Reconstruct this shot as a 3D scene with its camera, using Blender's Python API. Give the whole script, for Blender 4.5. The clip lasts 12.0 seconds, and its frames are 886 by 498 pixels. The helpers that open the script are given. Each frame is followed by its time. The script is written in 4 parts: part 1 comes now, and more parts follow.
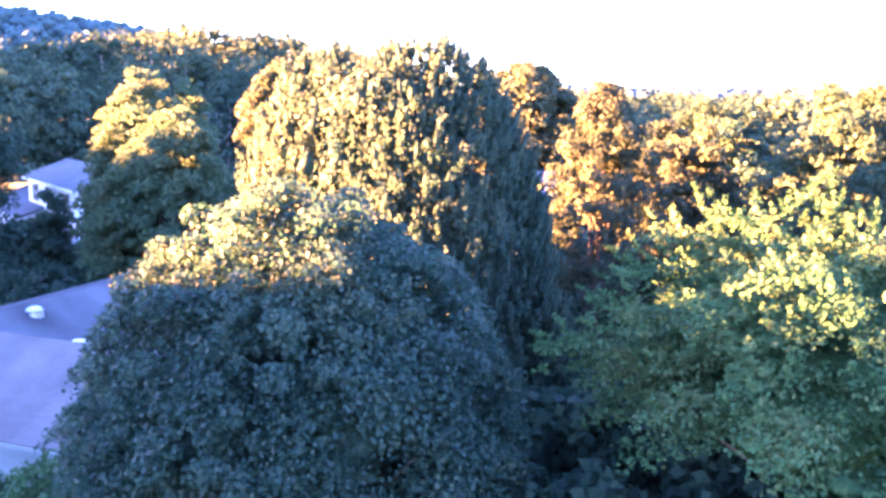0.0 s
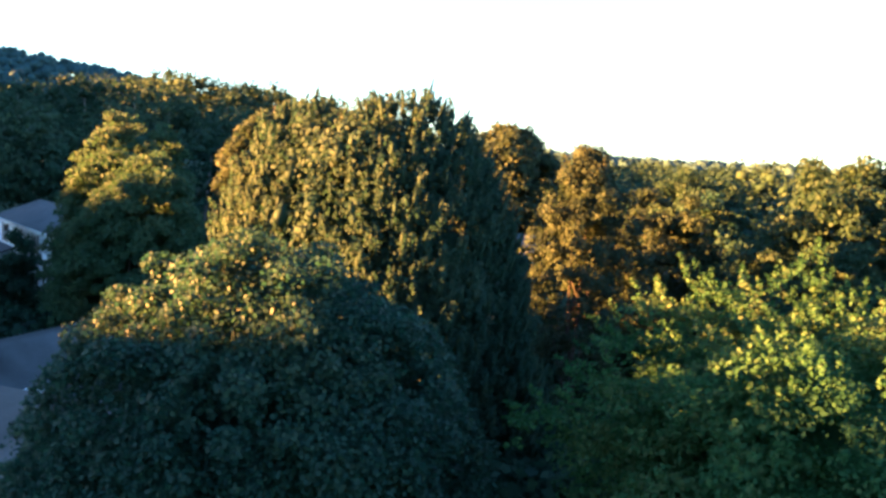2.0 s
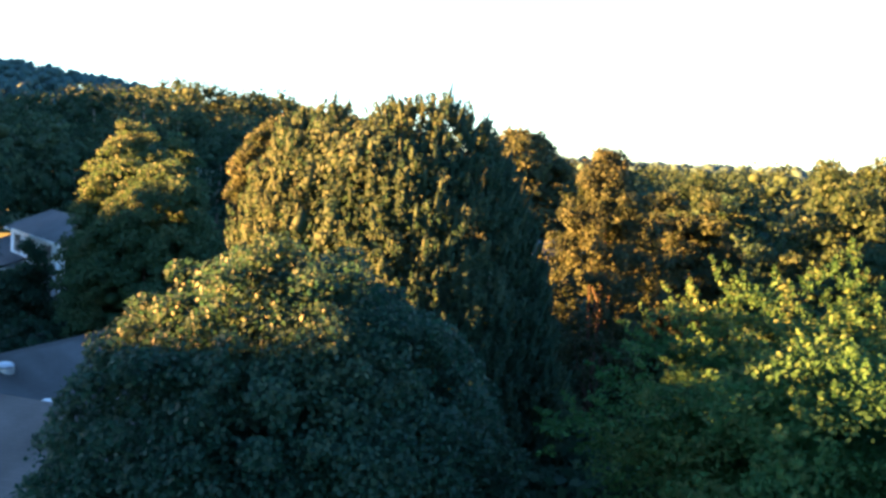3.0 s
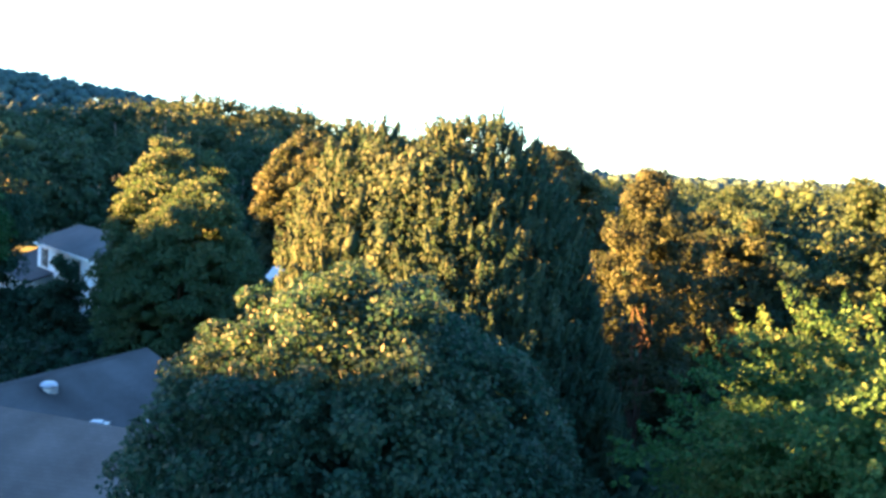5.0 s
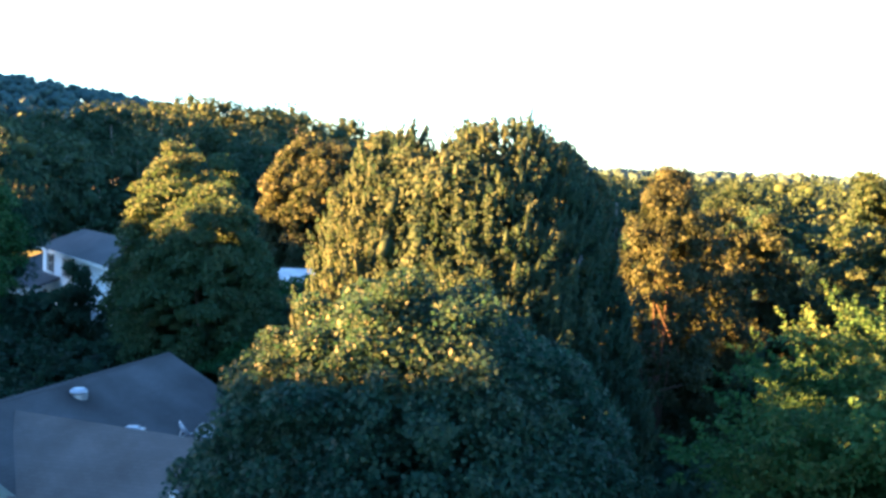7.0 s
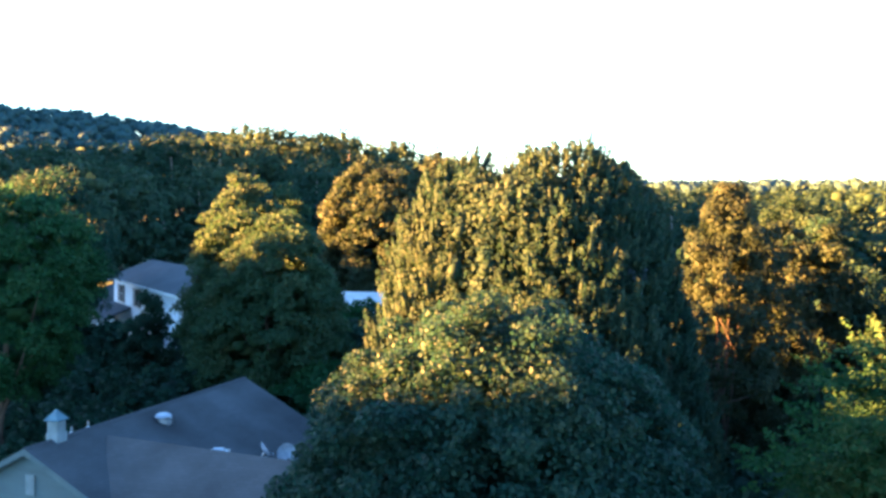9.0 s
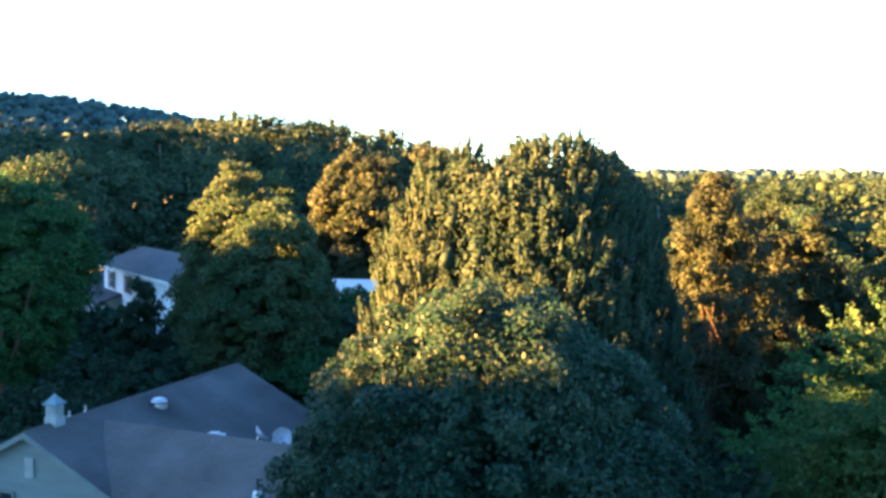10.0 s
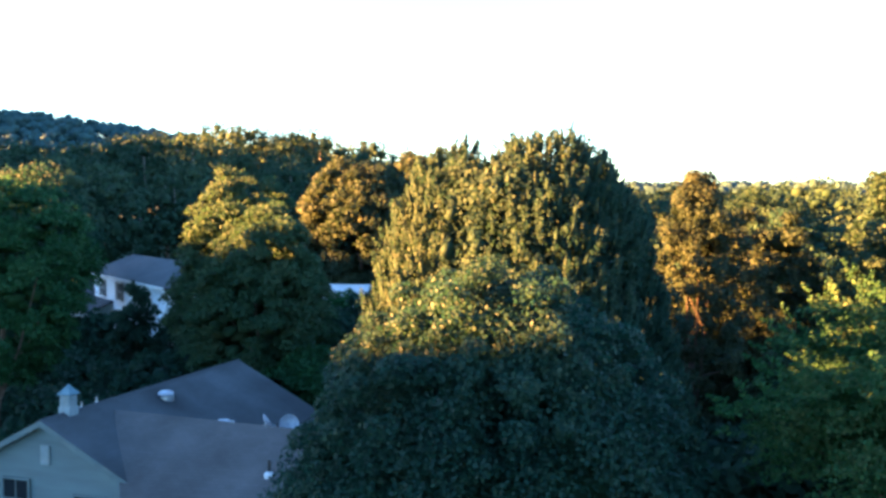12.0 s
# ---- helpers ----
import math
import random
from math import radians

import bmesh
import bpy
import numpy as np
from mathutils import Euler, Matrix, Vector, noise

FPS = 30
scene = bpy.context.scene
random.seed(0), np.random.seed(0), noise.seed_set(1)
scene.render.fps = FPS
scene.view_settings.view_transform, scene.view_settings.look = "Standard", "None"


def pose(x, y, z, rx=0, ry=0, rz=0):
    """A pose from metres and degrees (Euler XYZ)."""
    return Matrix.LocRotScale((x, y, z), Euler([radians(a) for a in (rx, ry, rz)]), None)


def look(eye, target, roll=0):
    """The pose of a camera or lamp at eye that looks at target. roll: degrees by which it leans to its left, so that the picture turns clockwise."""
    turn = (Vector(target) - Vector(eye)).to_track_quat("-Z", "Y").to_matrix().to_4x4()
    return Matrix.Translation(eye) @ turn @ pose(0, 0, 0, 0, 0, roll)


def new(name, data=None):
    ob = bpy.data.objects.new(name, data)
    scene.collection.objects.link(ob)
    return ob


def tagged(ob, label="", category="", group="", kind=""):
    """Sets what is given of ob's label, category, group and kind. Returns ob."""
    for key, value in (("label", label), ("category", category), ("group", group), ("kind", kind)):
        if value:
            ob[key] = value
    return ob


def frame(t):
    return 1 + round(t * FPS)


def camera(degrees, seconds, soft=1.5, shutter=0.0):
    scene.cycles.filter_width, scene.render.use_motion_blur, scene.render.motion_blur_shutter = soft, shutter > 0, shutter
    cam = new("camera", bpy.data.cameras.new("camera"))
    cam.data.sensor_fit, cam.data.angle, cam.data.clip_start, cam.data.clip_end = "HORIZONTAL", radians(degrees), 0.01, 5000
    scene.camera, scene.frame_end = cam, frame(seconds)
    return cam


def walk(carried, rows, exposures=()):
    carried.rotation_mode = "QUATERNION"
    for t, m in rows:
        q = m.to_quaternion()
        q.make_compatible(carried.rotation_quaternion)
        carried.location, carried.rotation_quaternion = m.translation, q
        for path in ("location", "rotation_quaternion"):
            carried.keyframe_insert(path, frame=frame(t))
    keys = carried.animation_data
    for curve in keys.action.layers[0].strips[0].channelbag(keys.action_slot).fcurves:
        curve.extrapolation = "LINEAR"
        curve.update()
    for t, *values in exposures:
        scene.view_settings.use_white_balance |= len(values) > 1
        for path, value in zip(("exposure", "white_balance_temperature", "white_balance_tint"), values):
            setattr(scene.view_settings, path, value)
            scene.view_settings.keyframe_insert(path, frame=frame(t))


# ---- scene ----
cam = camera(51.3, 12.0, soft=3.1)
PATH = [
    (0, (-0.093, 0.408, 12.626), (-0.094, 2.386, 12.33), 1.0),
    (0.5, (0.026, 0.661, 12.561), (0.02, 2.651, 12.363), 1.2),
    (1, (0.152, 0.882, 12.578), (0.14, 2.873, 12.393), 2.4),
    (1.5, (0.14, 1.11, 12.597), (0.153, 3.105, 12.445), 5.6),
    (2, (-0.041, 1.324, 12.563), (0.001, 3.316, 12.396), 3.7),
    (2.5, (-0.22, 1.5, 12.531), (-0.192, 3.493, 12.367), 3.2),
    (3, (-0.462, 1.678, 12.462), (-0.436, 3.672, 12.309), 3.1),
    (3.2, (-0.557, 1.722, 12.416), (-0.561, 3.717, 12.269), 3.7),
    (4.8, (-1.646, 1.913, 12.671), (-1.632, 3.907, 12.519), 2.9),
    (5, (-1.699, 1.873, 12.669), (-1.697, 3.869, 12.541), 3.2),
    (5.5, (-1.99, 1.878, 12.712), (-1.992, 3.872, 12.555), 3.1),
    (6, (-2.291, 1.844, 12.722), (-2.307, 3.839, 12.589), 3.3),
    (6.5, (-2.636, 1.699, 12.758), (-2.629, 3.696, 12.649), 3.2),
    (7, (-3.022, 1.559, 12.779), (-2.995, 3.554, 12.646), 2.4),
    (7.5, (-3.335, 1.282, 12.788), (-3.33, 3.279, 12.683), -7.5),
    (7.7, (-3.38, 1.211, 12.732), (-3.399, 3.208, 12.622), -4.0),
    (9.5, (-3.578, 0.213, 13.015), (-3.661, 2.21, 12.923), 0.6),
    (10, (-3.671, -0.105, 13.02), (-3.727, 1.89, 12.898), 0.7),
    (10.5, (-3.843, -0.542, 13.027), (-3.826, 1.454, 12.896), 0.5),
    (11, (-4.049, -1.002, 13.016), (-4.02, 0.994, 12.889), 0.3),
    (11.5, (-4.187, -1.301, 12.881), (-4.194, 0.697, 12.783), 0.6),
    (12, (-4.352, -1.627, 12.32), (-4.361, 0.371, 12.231), 0.3),
]
EXPOSURES = [(0.0, 7.7, 5060, 62), (0.5, 6.95, 5050, 44), (1.0, 6.25, 5060, 22), (1.5, 5.4, 5110, 11), (2.5, 5.4, 5210, 9), (3.2, 5.47, 5210, 9), (5.0, 5.9, 5060, 8), (6.0, 5.9, 5060, 8), (7.0, 5.75, 5010, 8), (9.5, 5.8, 5010, 8), (11.5, 5.75, 5010, 9), (12.0, 5.65, 5060, 9)]
walk(cam, [(t, look(eye, target, roll)) for t, eye, target, roll in PATH], EXPOSURES)

# ---- light ----
SUN_AZ, SUN_EL = radians(-92), radians(6.5)
TO_SUN = Vector((math.sin(SUN_AZ) * math.cos(SUN_EL), math.cos(SUN_AZ) * math.cos(SUN_EL), math.sin(SUN_EL)))
world = bpy.data.worlds.new("evening_sky")
scene.world = world
world.use_nodes = True
wn = world.node_tree.nodes
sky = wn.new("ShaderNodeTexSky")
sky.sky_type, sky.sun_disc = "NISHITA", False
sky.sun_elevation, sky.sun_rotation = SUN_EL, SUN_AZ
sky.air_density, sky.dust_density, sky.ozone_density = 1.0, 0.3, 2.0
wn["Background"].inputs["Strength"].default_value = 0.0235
haze = wn.new("ShaderNodeHueSaturation")
haze.inputs["Saturation"].default_value = 0.98
world.node_tree.links.new(sky.outputs[0], haze.inputs["Color"])
world.node_tree.links.new(haze.outputs[0], wn["Background"].inputs["Color"])
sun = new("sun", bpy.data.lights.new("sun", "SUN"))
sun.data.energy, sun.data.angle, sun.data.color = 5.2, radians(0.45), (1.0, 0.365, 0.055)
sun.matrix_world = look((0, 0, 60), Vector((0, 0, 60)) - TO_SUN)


# ---- materials ----
def material(name, rough=0.8, metal=0.0):
    m = bpy.data.materials.new(name)
    m.use_nodes = True
    b = m.node_tree.nodes["Principled BSDF"]
    b.inputs["Roughness"].default_value, b.inputs["Metallic"].default_value = rough, metal
    return m, m.node_tree.nodes, m.node_tree.links, b


def ramp(nodes, stops):
    r = nodes.new("ShaderNodeValToRGB")
    r.color_ramp.elements[0].position, r.color_ramp.elements[1].position = stops[0][0], stops[-1][0]
    r.color_ramp.elements[0].color, r.color_ramp.elements[1].color = (*stops[0][1], 1), (*stops[-1][1], 1)
    for p, c in stops[1:-1]:
        r.color_ramp.elements.new(p).color = (*c, 1)
    return r


def surface(name, dark, light, scale, rough=0.85, metal=0.0, bump=0.3, fine=40.0, stretch=(1, 1, 1)):
    """Two scales of variation and a fine relief."""
    m, n, l, b = material(name, rough, metal)
    co, mp = n.new("ShaderNodeTexCoord"), n.new("ShaderNodeMapping")
    mp.inputs["Scale"].default_value = stretch
    l.new(co.outputs["Object"], mp.inputs["Vector"])
    big, small = n.new("ShaderNodeTexNoise"), n.new("ShaderNodeTexNoise")
    big.inputs["Scale"].default_value, small.inputs["Scale"].default_value = scale, fine
    big.inputs["Detail"].default_value = 6
    for t in (big, small):
        l.new(mp.outputs[0], t.inputs["Vector"])
    mix = n.new("ShaderNodeMath")
    mix.operation = "MULTIPLY_ADD"
    l.new(small.outputs[0], mix.inputs[0])
    mix.inputs[1].default_value = 0.35
    l.new(big.outputs[0], mix.inputs[2])
    r = ramp(n, [(0.45, dark), (0.9, light)])
    l.new(mix.outputs[0], r.inputs[0])
    l.new(r.outputs[0], b.inputs["Base Color"])
    bp = n.new("ShaderNodeBump")
    bp.inputs["Strength"].default_value, bp.inputs["Distance"].default_value = bump, 0.02
    l.new(small.outputs[0], bp.inputs["Height"])
    l.new(bp.outputs[0], b.inputs["Normal"])
    return m


def foliage(name, dark, mid, light, patch=0.35, see_through=0.44, rough=0.65, gloss=0.2):
    """Leaves: each its own tone, with drifts of tone through the crown; a waxy side and light through the blade."""
    m, n, l, b = material(name, rough)
    b.inputs["Specular IOR Level"].default_value = gloss
    geo, co, nz = n.new("ShaderNodeNewGeometry"), n.new("ShaderNodeTexCoord"), n.new("ShaderNodeTexNoise")
    nz.inputs["Scale"].default_value = patch
    nz.inputs["Detail"].default_value = 3
    l.new(co.outputs["Object"], nz.inputs["Vector"])
    add = n.new("ShaderNodeMath")
    add.operation = "MULTIPLY_ADD"
    l.new(geo.outputs["Random Per Island"], add.inputs[0])
    add.inputs[1].default_value = 0.32
    l.new(nz.outputs[0], add.inputs[2])
    r = ramp(n, [(0.35, dark), (0.7, mid), (1.0, light)])
    l.new(add.outputs[0], r.inputs[0])
    l.new(r.outputs[0], b.inputs["Base Color"])
    tr, mx = n.new("ShaderNodeBsdfTranslucent"), n.new("ShaderNodeMixShader")
    l.new(r.outputs[0], tr.inputs["Color"])
    mx.inputs[0].default_value = see_through
    l.new(b.outputs[0], mx.inputs[1])
    l.new(tr.outputs[0], mx.inputs[2])
    l.new(mx.outputs[0], n["Material Output"].inputs["Surface"])
    return m


MAPLE = foliage("maple_leaves", (0.00776, 0.0302, 0.0233), (0.0179, 0.0499, 0.0325), (0.0465, 0.0725, 0.0397), rough=0.5, gloss=0.22, see_through=0.54)
LOCUST = foliage("locust_leaves", (0.017, 0.06, 0.02), (0.037, 0.092, 0.027), (0.082, 0.104, 0.032), see_through=0.5)
PLUME = foliage("plume_leaves", (0.0126, 0.0391, 0.0262), (0.0278, 0.0582, 0.0364), (0.0587, 0.0803, 0.041), see_through=0.54)
BRONZE = foliage("bronze_leaves", (0.0128, 0.0261, 0.0135), (0.0264, 0.04, 0.0193), (0.0528, 0.0574, 0.0251))
BROWN = foliage("russet_leaves", (0.0162, 0.0305, 0.0162), (0.0331, 0.0489, 0.0231), (0.0592, 0.0674, 0.0301))
GREEN = foliage("green_leaves", (0.0104, 0.0296, 0.0164), (0.0232, 0.047, 0.0231), (0.048, 0.0653, 0.0289))
FRESH = foliage("fresh_leaves", (0.0125, 0.0478, 0.0173), (0.025, 0.0718, 0.0231), (0.049, 0.0957, 0.0324))
DARK = foliage("dark_leaves", (0.00879, 0.0287, 0.0193), (0.0192, 0.047, 0.0289), (0.0336, 0.0609, 0.0338))
SHADE = foliage("shade_tree_leaves", (0.0176, 0.047, 0.0231), (0.036, 0.0696, 0.0309), (0.0608, 0.0783, 0.0338))
TEAL = foliage("teal_leaves", (0.00879, 0.0313, 0.0203), (0.0176, 0.0452, 0.027), (0.0336, 0.0626, 0.0347))
WOODS = foliage("woods_leaves", (0.0104, 0.0278, 0.0164), (0.0224, 0.0452, 0.0241), (0.0448, 0.0644, 0.0318), patch=0.05, see_through=0.32, rough=0.8, gloss=0.15)
# paler and bluer than the nearer woods: distance haze is put into the colour
HAZED_HILL = foliage("hazed_hill_leaves", (0.0278, 0.0574, 0.0644), (0.0339, 0.0661, 0.0713), (0.0418, 0.0731, 0.0748), patch=0.02, see_through=0.1, rough=0.9, gloss=0.1)
BARK = surface("bark", (0.05, 0.035, 0.025), (0.13, 0.095, 0.07), 3.0, 0.95, bump=0.8, fine=25, stretch=(1, 1, 0.25))
PALE_BARK = surface("pale_bark", (0.1, 0.09, 0.08), (0.22, 0.2, 0.18), 2.0, 0.95, bump=0.6, fine=20, stretch=(1, 1, 0.25))
RED_BARK = surface("reddish_bark", (0.022, 0.016, 0.013), (0.05, 0.036, 0.028), 3.0, 0.95, bump=0.8, fine=25, stretch=(1, 1, 0.25))
GRASS = surface("grass", (0.015, 0.042, 0.016), (0.034, 0.08, 0.028), 0.15, 0.95, bump=0.5, fine=6)


def shingle(name, dark, light, across, stain=None):
    """Asphalt shingles: staggered tabs in courses, granules, weathering and maybe a dark stain round a vent."""
    m, n, l, b = material(name, 0.95)
    b.inputs["Specular IOR Level"].default_value = 0.25
    co, sep, com = n.new("ShaderNodeTexCoord"), n.new("ShaderNodeSeparateXYZ"), n.new("ShaderNodeCombineXYZ")
    l.new(co.outputs["Object"], sep.inputs[0])
    l.new(sep.outputs[1 - across], com.inputs[0])
    l.new(sep.outputs[across], com.inputs[1])
    br = n.new("ShaderNodeTexBrick")
    br.inputs["Scale"].default_value = 1.0
    br.inputs["Brick Width"].default_value, br.inputs["Row Height"].default_value = 0.32, 0.13
    br.inputs["Mortar Size"].default_value, br.inputs["Mortar Smooth"].default_value = 0.012, 0.3
    br.inputs["Color1"].default_value, br.inputs["Color2"].default_value = (0.93, 0.93, 0.93, 1), (1.05, 1.05, 1.05, 1)
    br.inputs["Mortar"].default_value = (0.84, 0.84, 0.84, 1)
    l.new(com.outputs[0], br.inputs["Vector"])
    big, small = n.new("ShaderNodeTexNoise"), n.new("ShaderNodeTexNoise")
    big.inputs["Scale"].default_value, big.inputs["Detail"].default_value = 0.45, 6
    small.inputs["Scale"].default_value = 45
    l.new(co.outputs["Object"], big.inputs["Vector"])
    l.new(co.outputs["Object"], small.inputs["Vector"])
    r = ramp(n, [(0.32, dark), (0.7, light)])
    l.new(big.outputs[0], r.inputs[0])
    mul = n.new("ShaderNodeMix")
    mul.data_type, mul.blend_type = "RGBA", "MULTIPLY"
    mul.inputs[0].default_value = 1.0
    l.new(r.outputs[0], mul.inputs[6])
    l.new(br.outputs[0], mul.inputs[7])
    last = mul
    if stain:
        dist, rg, m2 = n.new("ShaderNodeVectorMath"), n.new("ShaderNodeMapRange"), n.new("ShaderNodeMix")
        dist.operation = "DISTANCE"
        l.new(co.outputs["Object"], dist.inputs[0])
        dist.inputs[1].default_value = stain
        wob = n.new("ShaderNodeMath")
        wob.operation = "MULTIPLY_ADD"
        l.new(big.outputs[0], wob.inputs[0])
        wob.inputs[1].default_value = -1.2
        l.new(dist.outputs["Value"], wob.inputs[2])
        l.new(wob.outputs[0], rg.inputs[0])
        rg.inputs[1].default_value, rg.inputs[2].default_value, rg.inputs[3].default_value, rg.inputs[4].default_value = -0.3, 0.7, 0.55, 1.0
        m2.data_type, m2.blend_type = "RGBA", "MULTIPLY"
        m2.inputs[0].default_value = 1.0
        l.new(mul.outputs[2], m2.inputs[6])
        l.new(rg.outputs[0], m2.inputs[7])
        last = m2
    l.new(last.outputs[2], b.inputs["Base Color"])
    bp = n.new("ShaderNodeBump")
    bp.inputs["Strength"].default_value, bp.inputs["Distance"].default_value = 0.5, 0.015
    l.new(small.outputs[0], bp.inputs["Height"])
    l.new(bp.outputs[0], b.inputs["Normal"])
    return m


SHINGLE = shingle("asphalt_shingle", (0.0418, 0.0444, 0.0493), (0.0783, 0.0827, 0.0914), 0, stain=(0.75, 5.9, 4.9))
# courses follow the wing; lighter, warmer tone puts its slope's light into the colour
LIT_WING_SHINGLE = shingle("lit_wing_shingle", (0.0539, 0.0531, 0.0556), (0.0922, 0.0905, 0.095), 1)
DARK_SHINGLE = surface("slate_grey_shingle", (0.0376, 0.0418, 0.052), (0.0626, 0.0687, 0.0824), 0.7, 0.95, bump=0.5, fine=30)
SIDING = surface("blue_grey_siding", (0.0752, 0.103, 0.112), (0.109, 0.144, 0.154), 0.6, 0.6, bump=0.1, fine=20, stretch=(1, 1, 6))
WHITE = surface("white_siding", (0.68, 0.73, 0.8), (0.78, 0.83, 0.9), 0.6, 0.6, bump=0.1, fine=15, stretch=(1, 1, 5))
CUPOLA = surface("weathered_blue_grey_paint", (0.167, 0.2, 0.215), (0.267, 0.304, 0.323), 3.0, 0.6, bump=0.1)
TAN_TRIM = surface("grey_trim", (0.0835, 0.109, 0.116), (0.125, 0.157, 0.166), 2.0, 0.5, bump=0.05)
TRIM = surface("white_trim", (0.62, 0.62, 0.62), (0.8, 0.8, 0.8), 2.0, 0.5, bump=0.05)
GLASS = material("window_glass", 0.12)[0]
GLASS.node_tree.nodes["Principled BSDF"].inputs["Specular IOR Level"].default_value = 0.0
GLASS.node_tree.nodes["Principled BSDF"].inputs["Base Color"].default_value = (0.015, 0.018, 0.022, 1)
SHUTTER = surface("dark_shutter", (0.012, 0.013, 0.016), (0.03, 0.03, 0.035), 3, 0.6)
PALE_METAL = surface("pale_metal", (0.42, 0.44, 0.48), (0.58, 0.6, 0.64), 2.0, 0.4, bump=0.05)
DISH = surface("dish_enamel", (0.2, 0.22, 0.27), (0.42, 0.45, 0.52), 6.0, 0.35, bump=0.03)
COPPER = surface("patinated_copper", (0.05, 0.09, 0.12), (0.1, 0.17, 0.21), 4, 0.6, bump=0.2)
DOME = surface("acrylic_dome", (0.2, 0.23, 0.3), (0.3, 0.33, 0.4), 3, 0.2, bump=0.02)
STEEL = surface("galvanised_steel", (0.4, 0.41, 0.43), (0.6, 0.61, 0.63), 6, 0.4, 0.7, bump=0.05)
# pale siding with the blue of the skylight put into its colour
SKY_TINTED_SIDING = surface("sky_tinted_siding", (0.3, 0.38, 0.6), (0.38, 0.47, 0.7), 0.6, 0.6, bump=0.1, fine=15, stretch=(1, 1, 5))
CAR_PAINT = surface("dark_blue_paint", (0.012, 0.02, 0.05), (0.02, 0.03, 0.07), 1.0, 0.25, bump=0.0)
BLACK = surface("black_rubber", (0.02, 0.02, 0.02), (0.04, 0.04, 0.04), 8, 0.6)
CONCRETE = surface("concrete", (0.3, 0.29, 0.28), (0.42, 0.41, 0.4), 1.5, 0.9, bump=0.2)
PLASTIC = surface("white_plastic", (0.65, 0.66, 0.7), (0.78, 0.79, 0.82), 4, 0.45, bump=0.03)
BLUE = surface("blue_plastic", (0.04, 0.16, 0.5), (0.07, 0.23, 0.62), 4, 0.45, bump=0.05)


# ---- mesh helpers ----
def mesh_from(name, verts, faces, mat):
    me = bpy.data.meshes.new(name)
    verts = np.asarray(verts, dtype=np.float32).reshape(-1, 3)
    faces = np.asarray(faces, dtype=np.int32)
    me.vertices.add(len(verts))
    me.vertices.foreach_set("co", verts.ravel())
    me.loops.add(faces.size)
    me.loops.foreach_set("vertex_index", faces.ravel())
    me.polygons.add(len(faces))
    me.polygons.foreach_set("loop_start", np.arange(len(faces), dtype=np.int32) * faces.shape[1])
    me.update(calc_edges=True)
    me.materials.append(mat)
    return me


def part(name, bm, mat, parent, label=""):
    """Links a bmesh as one mesh object under a thing or a part."""
    me = bpy.data.meshes.new(name)
    bmesh.ops.recalc_face_normals(bm, faces=bm.faces)
    bm.to_mesh(me)
    bm.free()
    me.materials.append(mat)
    ob = new(name, me)
    ob.parent = parent
    return tagged(ob, label)


def thing(name, label, category, at=(0, 0, 0), turn=0.0, group="", kind=""):
    ob = new(name)
    ob.matrix_basis = pose(*at, 0, 0, turn)
    return tagged(ob, label, category, group, kind)


def box(bm, x0, x1, y0, y1, z0, z1, bevel=0.0):
    v = [bm.verts.new((x, y, z)) for x in (x0, x1) for y in (y0, y1) for z in (z0, z1)]
    fs = [bm.faces.new([v[i] for i in q]) for q in ((0, 1, 3, 2), (4, 6, 7, 5), (0, 4, 5, 1), (2, 3, 7, 6), (0, 2, 6, 4), (1, 5, 7, 3))]
    if bevel:
        bmesh.ops.bevel(bm, geom=list({e for f in fs for e in f.edges}), offset=bevel, segments=2, affect="EDGES")
    return bm


def boxed(*a, **k):
    return box(bmesh.new(), *a, **k)


def slab(corners, thick):
    """A plate under the given corners, thick metres deep."""
    bm = bmesh.new()
    top = [bm.verts.new(c) for c in corners]
    low = [bm.verts.new(Vector(c) - Vector((0, 0, thick))) for c in corners]
    bm.faces.new(top)
    bm.faces.new(low[::-1])
    for i in range(len(top)):
        j = (i + 1) % len(top)
        bm.faces.new((top[i], low[i], low[j], top[j]))
    return bm


def tube(bm, points, radii, sides=8):
    rings = []
    pts = [Vector(p) for p in points]
    for i, (p, r) in enumerate(zip(pts, radii)):
        ahead = (pts[min(i + 1, len(pts) - 1)] - pts[max(i - 1, 0)]).normalized()
        q = ahead.to_track_quat("Z", "X")
        rings.append([bm.verts.new(p + q @ Vector((r * math.cos(a), r * math.sin(a), 0))) for a in (2 * math.pi * k / sides for k in range(sides))])
    for a, b in zip(rings, rings[1:]):
        for k in range(sides):
            bm.faces.new((a[k], a[(k + 1) % sides], b[(k + 1) % sides], b[k]))
    bm.faces.new(rings[0][::-1])
    bm.faces.new(rings[-1])
    return bm


def lathe(bm, profile, sides=16, at=(0, 0, 0)):
    """A turned shape from (radius, height) pairs."""
    rings = [[bm.verts.new((at[0] + r * math.cos(2 * math.pi * k / sides), at[1] + r * math.sin(2 * math.pi * k / sides), at[2] + z)) for k in range(sides)] for r, z in profile]
    for a, b in zip(rings, rings[1:]):
        for k in range(sides):
            bm.faces.new((a[k], a[(k + 1) % sides], b[(k + 1) % sides], b[k]))
    bm.faces.new(rings[0][::-1])
    bm.faces.new(rings[-1])
    return bm


# ---- foliage ----
def unit(v):
    return v / np.maximum(np.linalg.norm(v, axis=-1, keepdims=True), 1e-9)


def joined(pieces):
    Vs, Fs, k = [], [], 0
    for V, F in pieces:
        Vs.append(V)
        Fs.append(F + k)
        k += len(V)
    return np.concatenate(Vs), np.concatenate(Fs)


